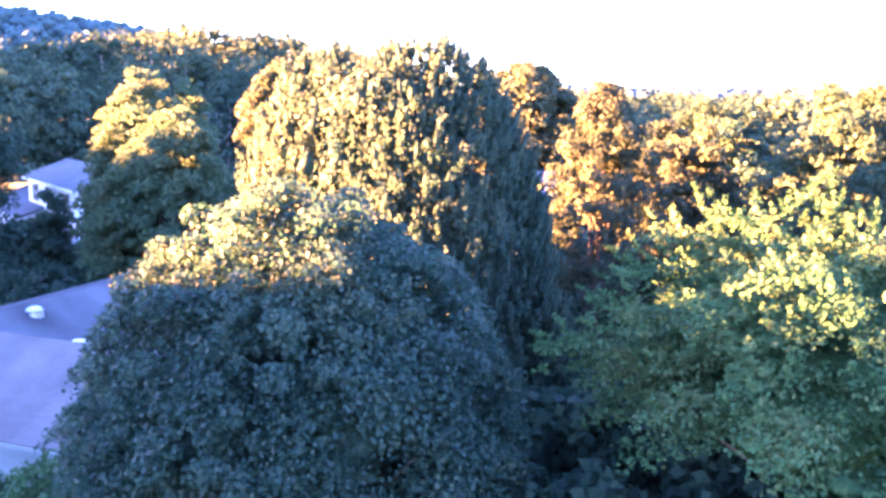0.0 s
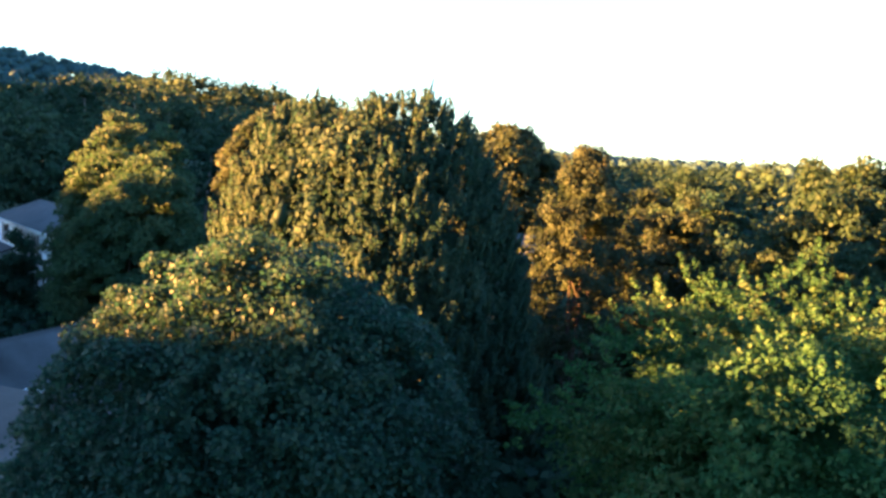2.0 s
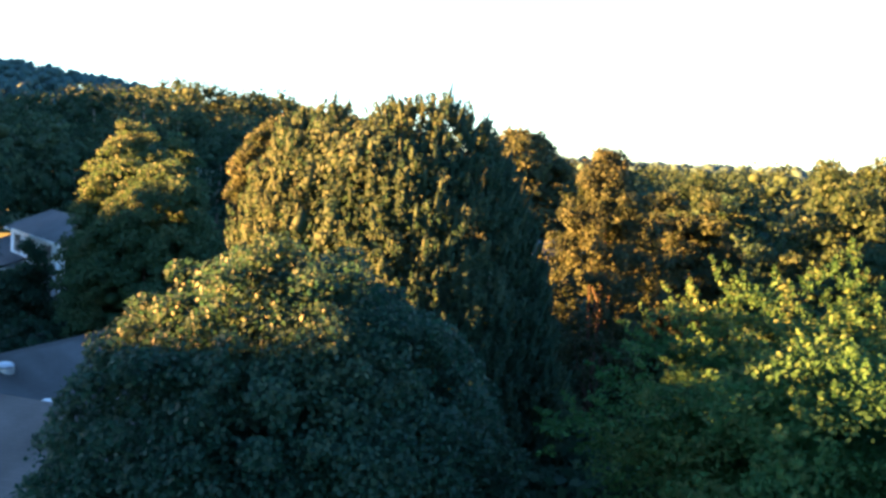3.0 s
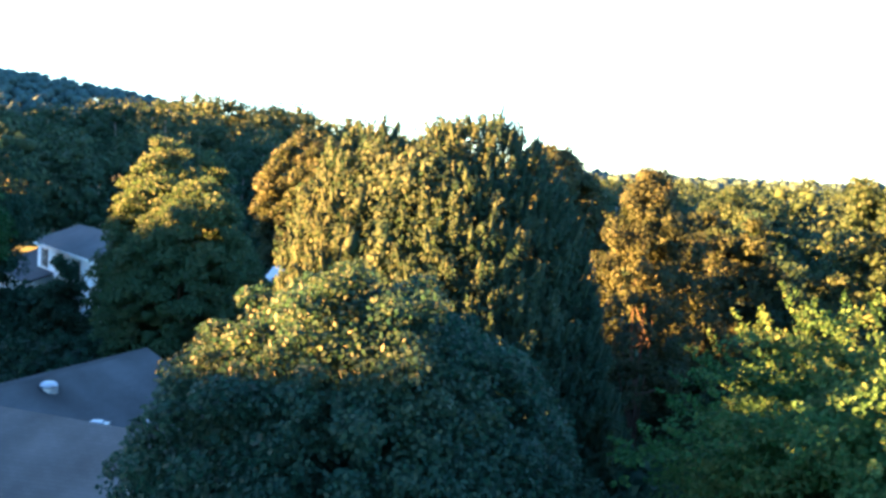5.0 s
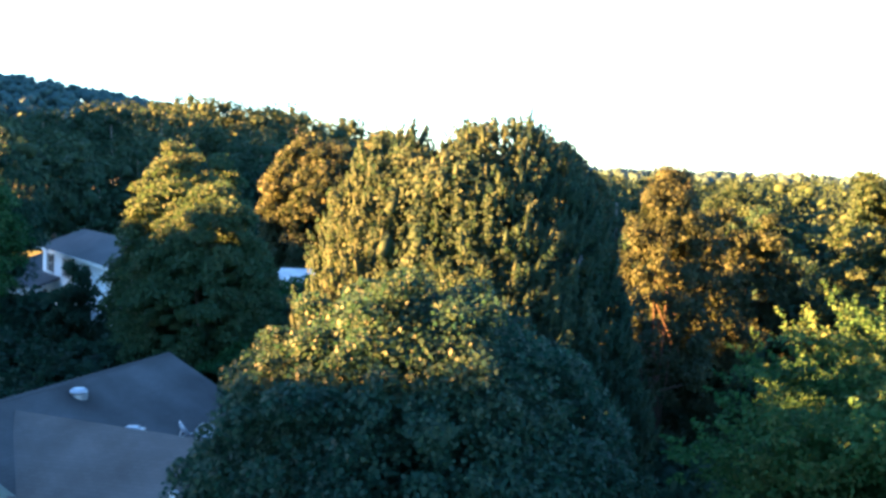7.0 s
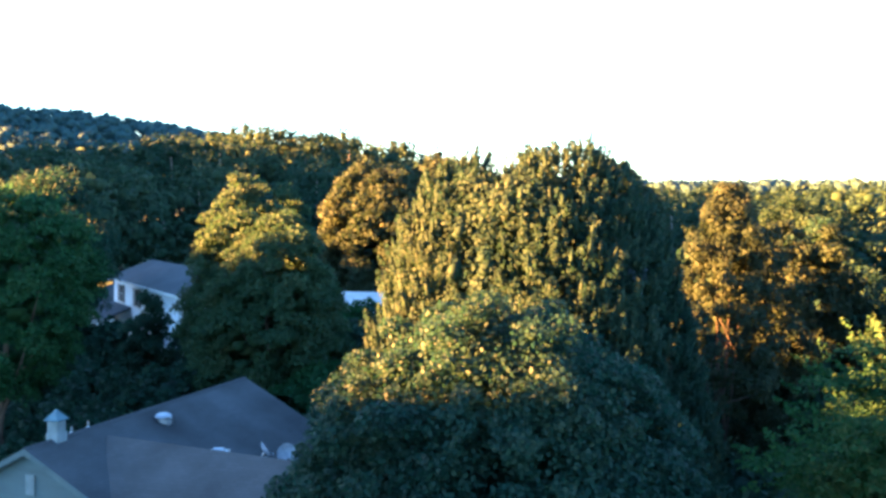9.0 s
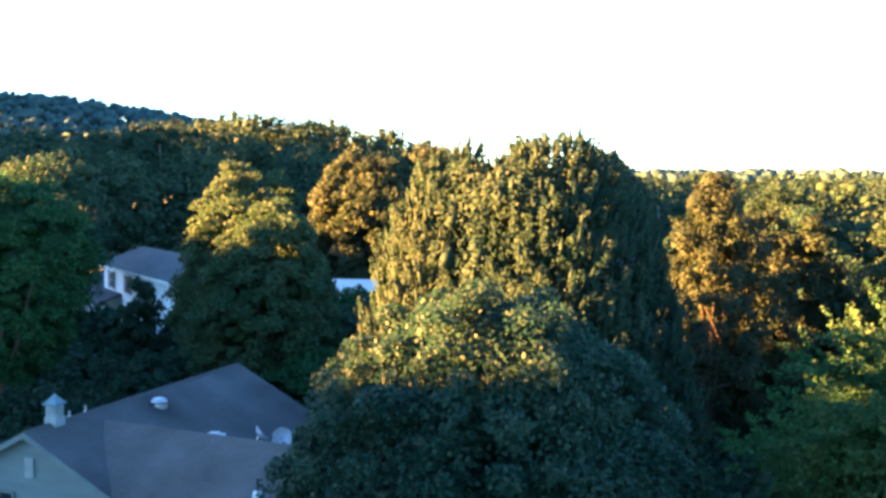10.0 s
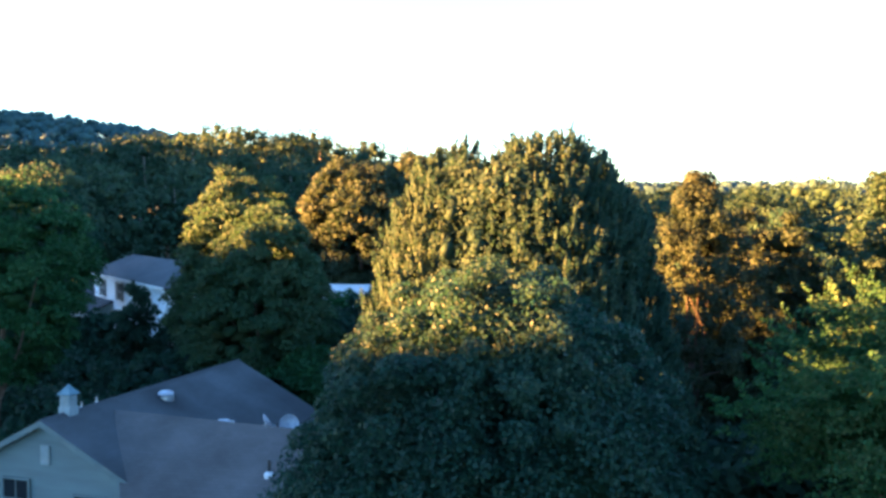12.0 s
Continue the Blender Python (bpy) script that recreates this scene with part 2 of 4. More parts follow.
def leaves(P, N, size, rng, hang=0.3, slim=0.36, way=None):
    """Folded leaf blades at P that face N: two triangles each."""
    n = len(P)
    T = rng.normal(size=(n, 3)) - np.array([0, 0, hang])
    if way is not None:
        T = T * 0.6 + way
    T = unit(T - N * (T * N).sum(1, keepdims=True))
    B = np.cross(N, T)
    L = (size * rng.uniform(0.65, 1.35, n))[:, None]
    V = np.stack([P - T * L * 0.5, P + B * L * slim + N * L * 0.1, P + T * L * 0.5, P - B * L * slim + N * L * 0.1], 1).reshape(-1, 3)
    k = np.arange(n)[:, None] * 4
    F = np.concatenate([k + [0, 1, 2], k + [0, 2, 3]], 1).reshape(-1, 3)
    return V, F


def ball_mesh(level):
    bm = bmesh.new()
    bmesh.ops.create_icosphere(bm, subdivisions=level, radius=1.0)
    V = np.array([v.co[:] for v in bm.verts])
    F = np.array([[v.index for v in f.verts] for f in bm.faces])
    bm.free()
    return V, F


ROUGH_BALL = ball_mesh(1)


def clump_cores(C, R, rng, fill, ball):
    """The dense leaf mass inside each clump: a lumpy hull that the outer leaves cover."""
    BV, BF = ball
    n, k = len(C), len(BV)
    lump = 1 + rng.normal(size=(n, k, 1)) * 0.28
    V = C[:, None, :] + BV[None] * R[:, None, :] * fill * lump
    F = BF[None] + (np.arange(n) * k)[:, None, None]
    return V.reshape(-1, 3), F.reshape(-1, 3)


def clump_leaves(C, R, out, count, size, rng, up=0.6, hang=0.3, slim=0.36, lean=0.5, fill=0.55, jitter=0.5):
    """Leaves over the outer shells of clumps with centres C, radii R and outward ways out."""
    w = (R[:, 0] * R[:, 2]) ** 1.0
    idx = rng.choice(len(C), size=count, p=w / w.sum())
    e = unit(rng.normal(size=(count, 3)) + out[idx] * lean)
    d = rng.uniform(0.45, 1.3, count)[:, None] ** 0.5
    P = C[idx] + R[idx] * e * d + rng.normal(size=(count, 3)) * 0.05 * R[idx]
    N = unit(e * 0.8 + out[idx] * 0.5 + np.array([0, 0, up * 0.6]) + rng.normal(size=(count, 3)) * jitter)
    return joined([leaves(P, N, size, rng, hang, slim), clump_cores(C, R, rng, fill, ROUGH_BALL)])


def boughs(C, s, out, count, size, rng, flat=0.45, long=1.1, wide=0.9, droop=0.4, face=0.7, up=0.5, jitter=0.35, hang=0.3, slim=0.36, core=0.4):
    """Leafy boughs with centres C and reach s: domed shelves that thin out and droop towards their outer ends."""
    idx = rng.choice(len(C), size=count, p=s ** 2 / (s ** 2).sum())
    S, o = s[idx][:, None], out[idx]
    ahead = unit(o * np.array([1, 1, 0]) + rng.normal(size=(count, 3)) * 0.02)
    side = np.cross(np.array([0, 0, 1.0]), ahead)
    a, r = rng.uniform(0, 2 * math.pi, (count, 1)), rng.uniform(0, 1, (count, 1)) ** 0.55 * rng.uniform(0.85, 1.2, (count, 1))
    u, v = r * np.cos(a), r * np.sin(a)
    lift = flat * np.sqrt(np.clip(1.1 - r * r, 0.02, 1)) * rng.uniform(-0.5, 1, (count, 1)) - droop * np.clip(u, 0, 2) ** 1.6
    P = C[idx] + S * (ahead * u * long + side * v * wide) + rng.normal(size=(count, 3)) * 0.05 * S
    P[:, 2:] += S * lift
    N = unit(ahead * u * 0.6 + side * v * 0.45 + o * face + np.array([0, 0, up]) + rng.normal(size=(count, 3)) * jitter)
    blades = leaves(P, N, size, rng, hang, slim, ahead * 0.5)
    if core <= 0:
        return blades
    R = np.stack([s, s, s * max(flat, 0.35)], 1)
    return joined([blades, clump_cores(C - out * s[:, None] * 0.3, R, rng, core, ROUGH_BALL)])


def uneven(W, rng, depth=0.08, waves=9):
    """Broad swellings and hollows over the ways W of a crown."""
    K = rng.normal(size=(waves, 3)) * 2.6
    return 1 + depth * np.sin(W @ K.T + rng.uniform(0, 6.28, waves)).sum(1) / math.sqrt(waves / 2)


def heart(radii, centre, m, size, rng):
    """The closed leaf mass deep inside a crown."""
    W = unit(rng.normal(size=(m, 3)))
    C = np.array(radii) * W * rng.uniform(0.03, 0.36, m)[:, None] ** 0.6 + np.array(centre)
    return clump_cores(C, np.full((m, 3), size), rng, 0.9, ROUGH_BALL)


def sphere_ways(n, rng, low=-0.7):
    z = 1 - (1 - low) * (np.arange(n) + 0.5) / n
    a = np.arange(n) * 2.39996 + rng.normal(size=n) * 0.25
    r = np.sqrt(np.maximum(0, 1 - z * z))
    return unit(np.stack([r * np.cos(a), r * np.sin(a), z], 1) + rng.normal(size=(n, 3)) * 0.12)


def crown_clumps(radii, n, clump, rng, low=-0.7, flat=0.8, rough=0.18, inner=0.35, power=1.0):
    """Clumps over an uneven egg-shaped crown round the origin."""
    W = sphere_ways(n, rng, low)
    reach = 1 - rng.uniform(0, 1, n) ** 2 * rough * 2 + rng.normal(size=n) * rough * 0.3
    shape = np.array(radii) * np.sign(W) * np.abs(W) ** power
    C = shape * reach[:, None] * 0.92
    R = np.stack([np.ones(n), np.ones(n), np.full(n, flat)], 1) * (clump * rng.uniform(0.6, 1.35, n))[:, None]
    m = int(n * inner)
    Wi = unit(rng.normal(size=(m, 3)))
    C = np.concatenate([C, np.array(radii) * Wi * rng.uniform(0.3, 0.7, m)[:, None]])
    R = np.concatenate([R, np.full((m, 3), clump * 1.3)])
    return C, R, unit(np.concatenate([W, Wi]))


def trunk_and_limbs(tree, height, radius, targets, rng, bark=BARK, bend=0.1, limbs=6):
    """A tapered, slightly bent trunk and limbs that reach into the crown."""
    pts, rad, p = [], [], Vector((0, 0, -0.3))
    steps = 7
    for i in range(steps + 1):
        pts.append(p.copy())
        rad.append(radius * (1.35 if i == 0 else 1 - 0.8 * i / steps))
        p = p + Vector((rng.normal() * bend, rng.normal() * bend, (height + 0.3) / steps))
    part("trunk", tube(bmesh.new(), pts, rad, 10), bark, tree)
    order = rng.permutation(len(targets))[:limbs]
    for k, i in enumerate(order):
        start = pts[2 + k % (steps - 3)]
        r0 = rad[2 + k % (steps - 3)] * 0.5
        end = start.lerp(Vector(targets[i]), 0.8)
        mid = start.lerp(end, 0.5) + Vector((0, 0, -0.08 * (end - start).length))
        part("limb", tube(bmesh.new(), [start, start.lerp(mid, 0.5), mid, mid.lerp(end, 0.6), end], [r0, r0 * 0.85, r0 * 0.6, r0 * 0.4, r0 * 0.15], 6), bark, tree)


def crown_part(tree, V, F, mat, name="crown"):
    ob = new(name, mesh_from(name, V, F, mat))
    ob.parent = tree
    return ob


def broad_tree(name, label, at, radii, top, mat, count, size, seed, clump=0.8, n=120, low=-0.75, flat=0.8, rough=0.18,
               hang=0.3, up=0.6, bark=BARK, group="", trunk=0.22, power=1.0, slim=0.36, droop=0.3, taper=0.0):
    """A broadleaf tree that stands at `at`, with its crown's top `top` metres over the foot."""
    rng = np.random.default_rng(seed)
    tree = thing(name, label, "tree", at, group=group)
    W = sphere_ways(n, rng, low)
    reach = uneven(W, rng, rough * 0.45) * (1 - rng.uniform(0, 1, n) ** 2 * rough * 1.2)
    C = np.array(radii) * np.sign(W) * np.abs(W) ** power * reach[:, None] * 0.95
    C[:, :2] *= 1 - taper * np.clip(C[:, 2:] / radii[2], 0, 1)
    C = C + np.array([0, 0, top - radii[2] - clump * flat * 0.3])
    r = clump * rng.uniform(0.65, 1.4, n)
    middle = heart((radii[0] * 1.2, radii[1] * 1.2, radii[2] * 1.3), (0, 0, top - radii[2] * 1.05), max(30, n // 3), clump * 0.9, rng)
    V, F = joined([boughs(C, r, W, count, size, rng, flat, 1.05, 0.95, droop, 0.35, up * 0.5, 0.85, hang, slim, 0.4), middle])
    trunk_and_limbs(tree, top - radii[2] * 0.8, trunk, C[:n], rng, bark)
    crown_part(tree, V, F, mat)
    return tree


# ---- ground ----
def smooth(a):
    a = np.clip(a, 0, 1)
    return a * a * (3 - 2 * a)


def ground_height(x, y):
    x, y = np.asarray(x, float), np.asarray(y, float)
    d = np.hypot(x, y)
    h = 1.5 * smooth((y - 45) / 40)
    h = h + 10.0 * smooth((y - 85) / 80) * smooth((15 - x) / 50) * (1 - 0.35 * smooth((-x - 40) / 40))
    h = h + 1.6 * np.exp(-((x + 40) / 13) ** 2) * smooth((y - 105) / 40)
    # unseen western rise, added under the woods that block the sun
    h = h + 8 * smooth((-x - 60) / 45) * smooth((95 - y) / 40)
    h = h + 55 * smooth((d - 330) / 500) * smooth((-x + 30) / 390) * smooth((y + 100) / 200)
    h = h + (10.0 + 4.0 * smooth((x - 10) / 60)) * smooth((d - 250) / 400) * smooth((y + 100) / 200)
    # unseen hill further west, added to keep the low sun off the ridge
    h = h + 70 * smooth((-x - 400) / 250) * smooth((d - 400) / 200) * smooth((1000 - y) / 300) * smooth((y - 450) / 150)
    return h + 0.25 * np.sin(x * 0.11 + 1) * np.sin(y * 0.09) * smooth((d - 45) / 30)


def build_ground():
    s = np.linspace(-1, 1, 181)
    g = np.sign(s) * (np.abs(s) ** 2.6) * 3500
    X, Y = np.meshgrid(g, g + 30, indexing="ij")
    V = np.stack([X, Y, ground_height(X, Y)], -1).reshape(-1, 3)
    i, j = np.meshgrid(np.arange(180), np.arange(180), indexing="ij")
    a = (i * 181 + j).ravel()
    F = np.stack([a, a + 181, a + 182, a + 1], 1)
    ob = new("ground", mesh_from("ground", V, F, GRASS))
    for p in ob.data.polygons:
        p.use_smooth = True
    tagged(ob, "shaded green lawn and forest floor rolling up to wooded hills", "ground", kind="structure")


build_ground()


def gz(x, y):
    return float(ground_height(x, y))


# ---- ranch house ----
RA = 17.0  # bearing of the main ridge, degrees from north
RIDGE, PITCH, HALF, LENGTH = 5.25, 0.52, 4.2, 12.9


def siding_rows(parent, x0, x1, y, z0, z1, mat, step=0.16, clip=None, name="siding_board"):
    """Lapped boards on a wall that faces -y; clip gives the wall's left and right at a height."""
    z = z0
    while z < z1 - 0.02:
        h = min(step, z1 - z)
        a, b = (clip(z + h * 0.5) if clip else (x0, x1))
        if b - a > 0.1:
            bm = bmesh.new()
            v = [bm.verts.new(c) for c in ((a, y, z), (b, y, z), (b, y, z + h), (a, y, z + h), (a, y - 0.03, z), (b, y - 0.03, z), (b, y - 0.006, z + h), (a, y - 0.006, z + h))]
            for q in ((4, 5, 6, 7), (0, 1, 5, 4), (1, 2, 6, 5), (2, 3, 7, 6), (3, 0, 4, 7), (0, 3, 2, 1)):
                bm.faces.new([v[i] for i in q])
            part(name, bm, mat, parent)
        z += step


def window_unit(parent, x, z, w, h, y, shutters=False, grid=(2, 2), trim=TRIM):
    """A framed window on a wall that faces -y: frame, glass, muntins and maybe shutters."""
    bm = bmesh.new()
    t = 0.07
    box(bm, x - w / 2 - t, x - w / 2, y - 0.08, y, z - h / 2 - t, z + h / 2 + t)
    box(bm, x + w / 2, x + w / 2 + t, y - 0.08, y, z - h / 2 - t, z + h / 2 + t)
    box(bm, x - w / 2, x + w / 2, y - 0.08, y, z + h / 2, z + h / 2 + t)
    box(bm, x - w / 2, x + w / 2, y - 0.11, y, z - h / 2 - t, z - h / 2)
    win = part("window", bm, trim, parent, "framed window with dark glass")
    part("pane", boxed(x - w / 2, x + w / 2, y - 0.045, y - 0.035, z - h / 2, z + h / 2), GLASS, win)
    bm = bmesh.new()
    for k in range(1, grid[0]):
        box(bm, x - w / 2 + w * k / grid[0] - 0.015, x - w / 2 + w * k / grid[0] + 0.015, y - 0.065, y - 0.046, z - h / 2, z + h / 2)
    for k in range(1, grid[1]):
        box(bm, x - w / 2, x + w / 2, y - 0.068, y - 0.047, z - h / 2 + h * k / grid[1] - 0.02, z - h / 2 + h * k / grid[1] + 0.02)
    part("muntin", bm, trim, win)
    if shutters:
        for sx in (-1, 1):
            c = x + sx * (w / 2 + t + 0.2)
            bm = boxed(c - 0.18, c + 0.18, y - 0.07, y - 0.031, z - h / 2 - t, z + h / 2 + t)
            for k in range(9):
                zz = z - h / 2 + (k + 0.5) * h / 9
                box(bm, c - 0.14, c + 0.14, y - 0.085, y - 0.071, zz - 0.035, zz + 0.03)
            part("shutter", bm, SHUTTER, parent, "dark louvred shutter")


def ranch_house():
    """Local frame: x across to the right slope, y along the ridge from the front gable."""
    house = thing("ranch_house", "single-storey house with grey shingle roof and blue-grey clapboard siding", "house", (-17.77, 28.47, 0), -RA)
    eave = RIDGE - PITCH * HALF
    part("roof", slab([(0, 0, RIDGE), (HALF, 0, eave), (HALF, LENGTH, eave), (0, LENGTH, RIDGE)], 0.16), SHINGLE, house)
    part("roof", slab([(0, 0, RIDGE), (0, LENGTH, RIDGE), (-HALF, LENGTH, eave), (-HALF, 0, eave)], 0.16), SHINGLE, house)
    bm = bmesh.new()
    v = [bm.verts.new(c) for c in ((-0.15, 0, -0.06), (0, 0, 0.035), (0.15, 0, -0.06), (-0.15, 0.3, -0.07), (0, 0.3, 0.02), (0.15, 0.3, -0.07))]
    bm.faces.new((v[0], v[1], v[4], v[3]))
    bm.faces.new((v[1], v[2], v[5], v[4]))
    bm.faces.new((v[0], v[2], v[1]))
    cap = part("ridge_cap", bm, SHINGLE, house)
    for k in range(43):
        piece = cap if k == 0 else cap.copy()
        if k:
            scene.collection.objects.link(piece)
        piece.location = (0, k * 0.3, RIDGE)
    w = HALF - 0.45
    # walls
    top = RIDGE - 0.2
    def gable(y0, y1):
        bm = bmesh.new()
        a = [bm.verts.new((x, y0, z)) for x, z in ((-w, 0), (w, 0), (w, top - PITCH * w), (0, top), (-w, top - PITCH * w))]
        b = [bm.verts.new((v.co.x, y1, v.co.z)) for v in a]
        bm.faces.new(a)
        bm.faces.new(b[::-1])
        for i in range(5):
            bm.faces.new((a[i], b[i], b[(i + 1) % 5], a[(i + 1) % 5]))
        return bm
    part("wall", gable(0.3, 0.5), SIDING, house)
    part("wall", gable(LENGTH - 0.5, LENGTH - 0.3), SIDING, house)
    part("wall", boxed(w - 0.2, w, 0.5, LENGTH - 0.5, 0, top - PITCH * w), SIDING, house)
    part("wall", boxed(-w, -w + 0.2, 0.5, LENGTH - 0.5, 0, top - PITCH * w), SIDING, house)
    siding_rows(house, -w, w, 0.298, 0.3, top, SIDING, clip=lambda z: (-min(w, (top - z) / PITCH), min(w, (top - z) / PITCH)))
    for sx in (-1, 1):
        part("rake_board", slab([(0, -0.03, RIDGE - 0.02), (sx * HALF, -0.03, eave - 0.02), (sx * HALF, 0.0, eave - 0.02), (0, 0.0, RIDGE - 0.02)][::sx], 0.2), TAN_TRIM, house)
        part("gutter", boxed(sx * HALF - 0.06, sx * HALF + 0.06, 0.05, LENGTH - 0.05, eave - 0.2, eave - 0.06, bevel=0.02), TAN_TRIM, house)
    window_unit(house, 1.9, 2.15, 1.5, 1.2, 0.262, trim=TAN_TRIM)
    window_unit(house, -1.2, 2.45, 1.0, 1.3, 0.262, trim=TAN_TRIM)
    bm = boxed(-0.17, 0.17, 0.21, 0.262, 3.7, 4.35)
    for k in range(7):
        box(bm, -0.14, 0.14, 0.18, 0.209, 3.75 + k * 0.085, 3.79 + k * 0.085)
    part("gable_vent", bm, CUPOLA, house, "pale louvred gable vent")
    # wing that runs out to the right
    q = Matrix.Rotation(radians(-4.0), 4, "Z")
    WZ, WH = 5.0, 3.8
    o = Vector((0.4, 3.1, 0))

    def wp(along, out, z):
        return o + q @ Vector((along, -out, 0)) + Vector((0, 0, z))
    we = WZ - PITCH * WH
    e0, e1 = 0.2, 8.6
    part("wing_roof", slab([wp(e0, 0, WZ), wp(3.7, WH, we), wp(e1, WH, we), wp(e1, 0, WZ)], 0.16), LIT_WING_SHINGLE, house)
    part("wing_roof", slab([wp(e0, 0, WZ), wp(e1, 0, WZ), wp(e1, -WH, we), wp(e0, -WH, we)], 0.16), LIT_WING_SHINGLE, house)
    bm = bmesh.new()
    base = [wp(e1 - 0.3, WH - 0.4, 0), wp(e1 - 0.3, -WH + 0.4, 0), wp(e1 - 0.3, -WH + 0.4, we + 0.03), wp(e1 - 0.3, 0, WZ - 0.18), wp(e1 - 0.3, WH - 0.4, we + 0.03)]
    a = [bm.verts.new(c) for c in base]
    b = [bm.verts.new(c + q @ Vector((-0.2, 0, 0))) for c in base]
    bm.faces.new(a)
    bm.faces.new(b[::-1])
    for i in range(5):
        bm.faces.new((a[i], b[i], b[(i + 1) % 5], a[(i + 1) % 5]))
    part("wing_wall", bm, SIDING, house)
    for s in (1, -1):
        part("wing_wall", slab([wp(3.4, s * (WH - 0.4), we + 0.02), wp(e1 - 0.5, s * (WH - 0.4), we + 0.02), wp(e1 - 0.5, s * (WH - 0.6), we + 0.02), wp(3.4, s * (WH - 0.6), we + 0.02)], we), SIDING, house)
    part("gutter", slab([wp(3.9, WH + 0.06, we - 0.05), wp(e1, WH + 0.06, we - 0.05), wp(e1, WH - 0.05, we - 0.05), wp(3.9, WH - 0.05, we - 0.05)], 0.12), TAN_TRIM, house)
    part("wall", boxed(w + 0.003, w + 0.15, -0.25, 0.3, 0, top - PITCH * w - 0.1), SIDING, house)
    m = pose(-17.77, 28.47, 0, 0, 0, -RA)

    def on_roof(x, y):
        return m @ Vector((x, y, RIDGE - PITCH * abs(x)))

    def on_wing(along, out):
        return m @ wp(along, out, WZ - PITCH * abs(out))
    return on_roof, on_wing


on_roof, on_wing = ranch_house()


def cupola(at):
    c = thing("cupola", "pale square roof cupola with a pointed blue-green cap", "cupola", at, -RA)
    part("base", boxed(-0.34, 0.34, -0.34, 0.34, -0.3, 0.22, bevel=0.01), CUPOLA, c)
    body = part("body", boxed(-0.29, 0.29, -0.29, 0.29, 0.22, 0.72), CUPOLA, c)
    for ang in (0, 90, 180, 270):
        bm = bmesh.new()
        for k in range(6):
            box(bm, -0.2, 0.2, -0.315, -0.29, 0.28 + k * 0.07, 0.32 + k * 0.07)
        bmesh.ops.rotate(bm, verts=bm.verts, cent=(0, 0, 0), matrix=Matrix.Rotation(radians(ang), 3, "Z"))
        part("louvre", bm, CUPOLA, body)
    bm = bmesh.new()
    rings = [[bm.verts.new((sx * r, sy * r, z)) for sx, sy in ((-1, -1), (1, -1), (1, 1), (-1, 1))] for r, z in ((0.4, 0.72), (0.4, 0.76), (0.2, 0.95), (0.03, 1.15))]
    for a, b in zip(rings, rings[1:]):
        for k in range(4):
            bm.faces.new((a[k], a[(k + 1) % 4], b[(k + 1) % 4], b[k]))
    bm.faces.new(rings[0][::-1])
    bm.faces.new(rings[-1])
    part("cap", bm, COPPER, c, "blue-green copper cap")
    c.scale = (0.68, 0.68, 0.82)


def pipe_vent(at, h):
    p = thing("vent_pipe", "thin steel plumbing vent pipe on the roof ridge", "vent pipe", at, group="vent pipes on the roof")
    part("pipe", tube(bmesh.new(), [(0, 0, -0.2), (0, 0, h)], [0.035, 0.035]), STEEL, p)
    part("flashing", lathe(bmesh.new(), [(0.12, -0.1), (0.1, 0.0), (0.04, 0.07)], 10), STEEL, p)


def roof_ventilator(at):
    p = thing("roof_ventilator", "domed pale roof ventilator on the shingles", "roof vent", at)
    part("collar", lathe(bmesh.new(), [(0.32, -0.25), (0.3, 0.02), (0.2, 0.04), (0.2, 0.1)], 18), STEEL, p)
    part("hood", lathe(bmesh.new(), [(0.3, 0.08), (0.32, 0.12), (0.29, 0.19), (0.2, 0.24), (0.06, 0.26)], 20), DOME, p, "pale rounded hood")


def box_vent(at):
    p = thing("box_vent", "low pale box vent on the roof", "roof vent", at, -RA + 20)
    part("flange", boxed(-0.32, 0.32, -0.3, 0.3, -0.06, 0.03), STEEL, p)
    part("hood", boxed(-0.2, 0.2, -0.18, 0.18, 0.03, 0.13, bevel=0.03), DISH, p)


def satellite_dish(at, turn, tilt, radius):
    p = thing("satellite_dish", "pale round satellite dish on a bent mast on the roof", "satellite dish", at, turn, group="dishes on the roof")
    part("mast", tube(bmesh.new(), [(0, 0, -0.3), (0, 0, 0.25), (0, -0.06, 0.42)], [0.03, 0.03, 0.03]), STEEL, p)
    part("foot", boxed(-0.12, 0.12, -0.1, 0.1, -0.12, 0.03), STEEL, p)
    bm = bmesh.new()
    prof = [(0.02, 0.0), (radius * 0.4, 0.02), (radius * 0.75, 0.07), (radius, 0.13), (radius * 1.01, 0.115), (radius * 0.75, 0.05), (radius * 0.4, 0.0), (0.02, -0.02)]
    lathe(bm, prof, 24)
    bmesh.ops.transform(bm, verts=bm.verts, matrix=pose(0, -0.08, 0.45, tilt))
    part("reflector", bm, DISH, p)
    part("arm", tube(bmesh.new(), [(0, -0.05, 0.25), (0, -0.45, 0.35)], [0.018, 0.018], 6), STEEL, p)
    part("receiver", boxed(-0.05, 0.05, -0.53, -0.43, 0.32, 0.42, bevel=0.015), BLACK, p)


cupola(on_roof(0.0, 1.4))
pipe_vent(on_roof(-0.1, 2.2), 0.22)
pipe_vent(on_roof(-0.1, 3.0), 0.24)
roof_ventilator(on_roof(0.7, 6.1))
box_vent(on_wing(4.6, -0.35))
satellite_dish(on_wing(6.6, -1.3), 20, 70, 0.34)
satellite_dish(on_wing(5.45, -1.55), 115, 55, 0.3)


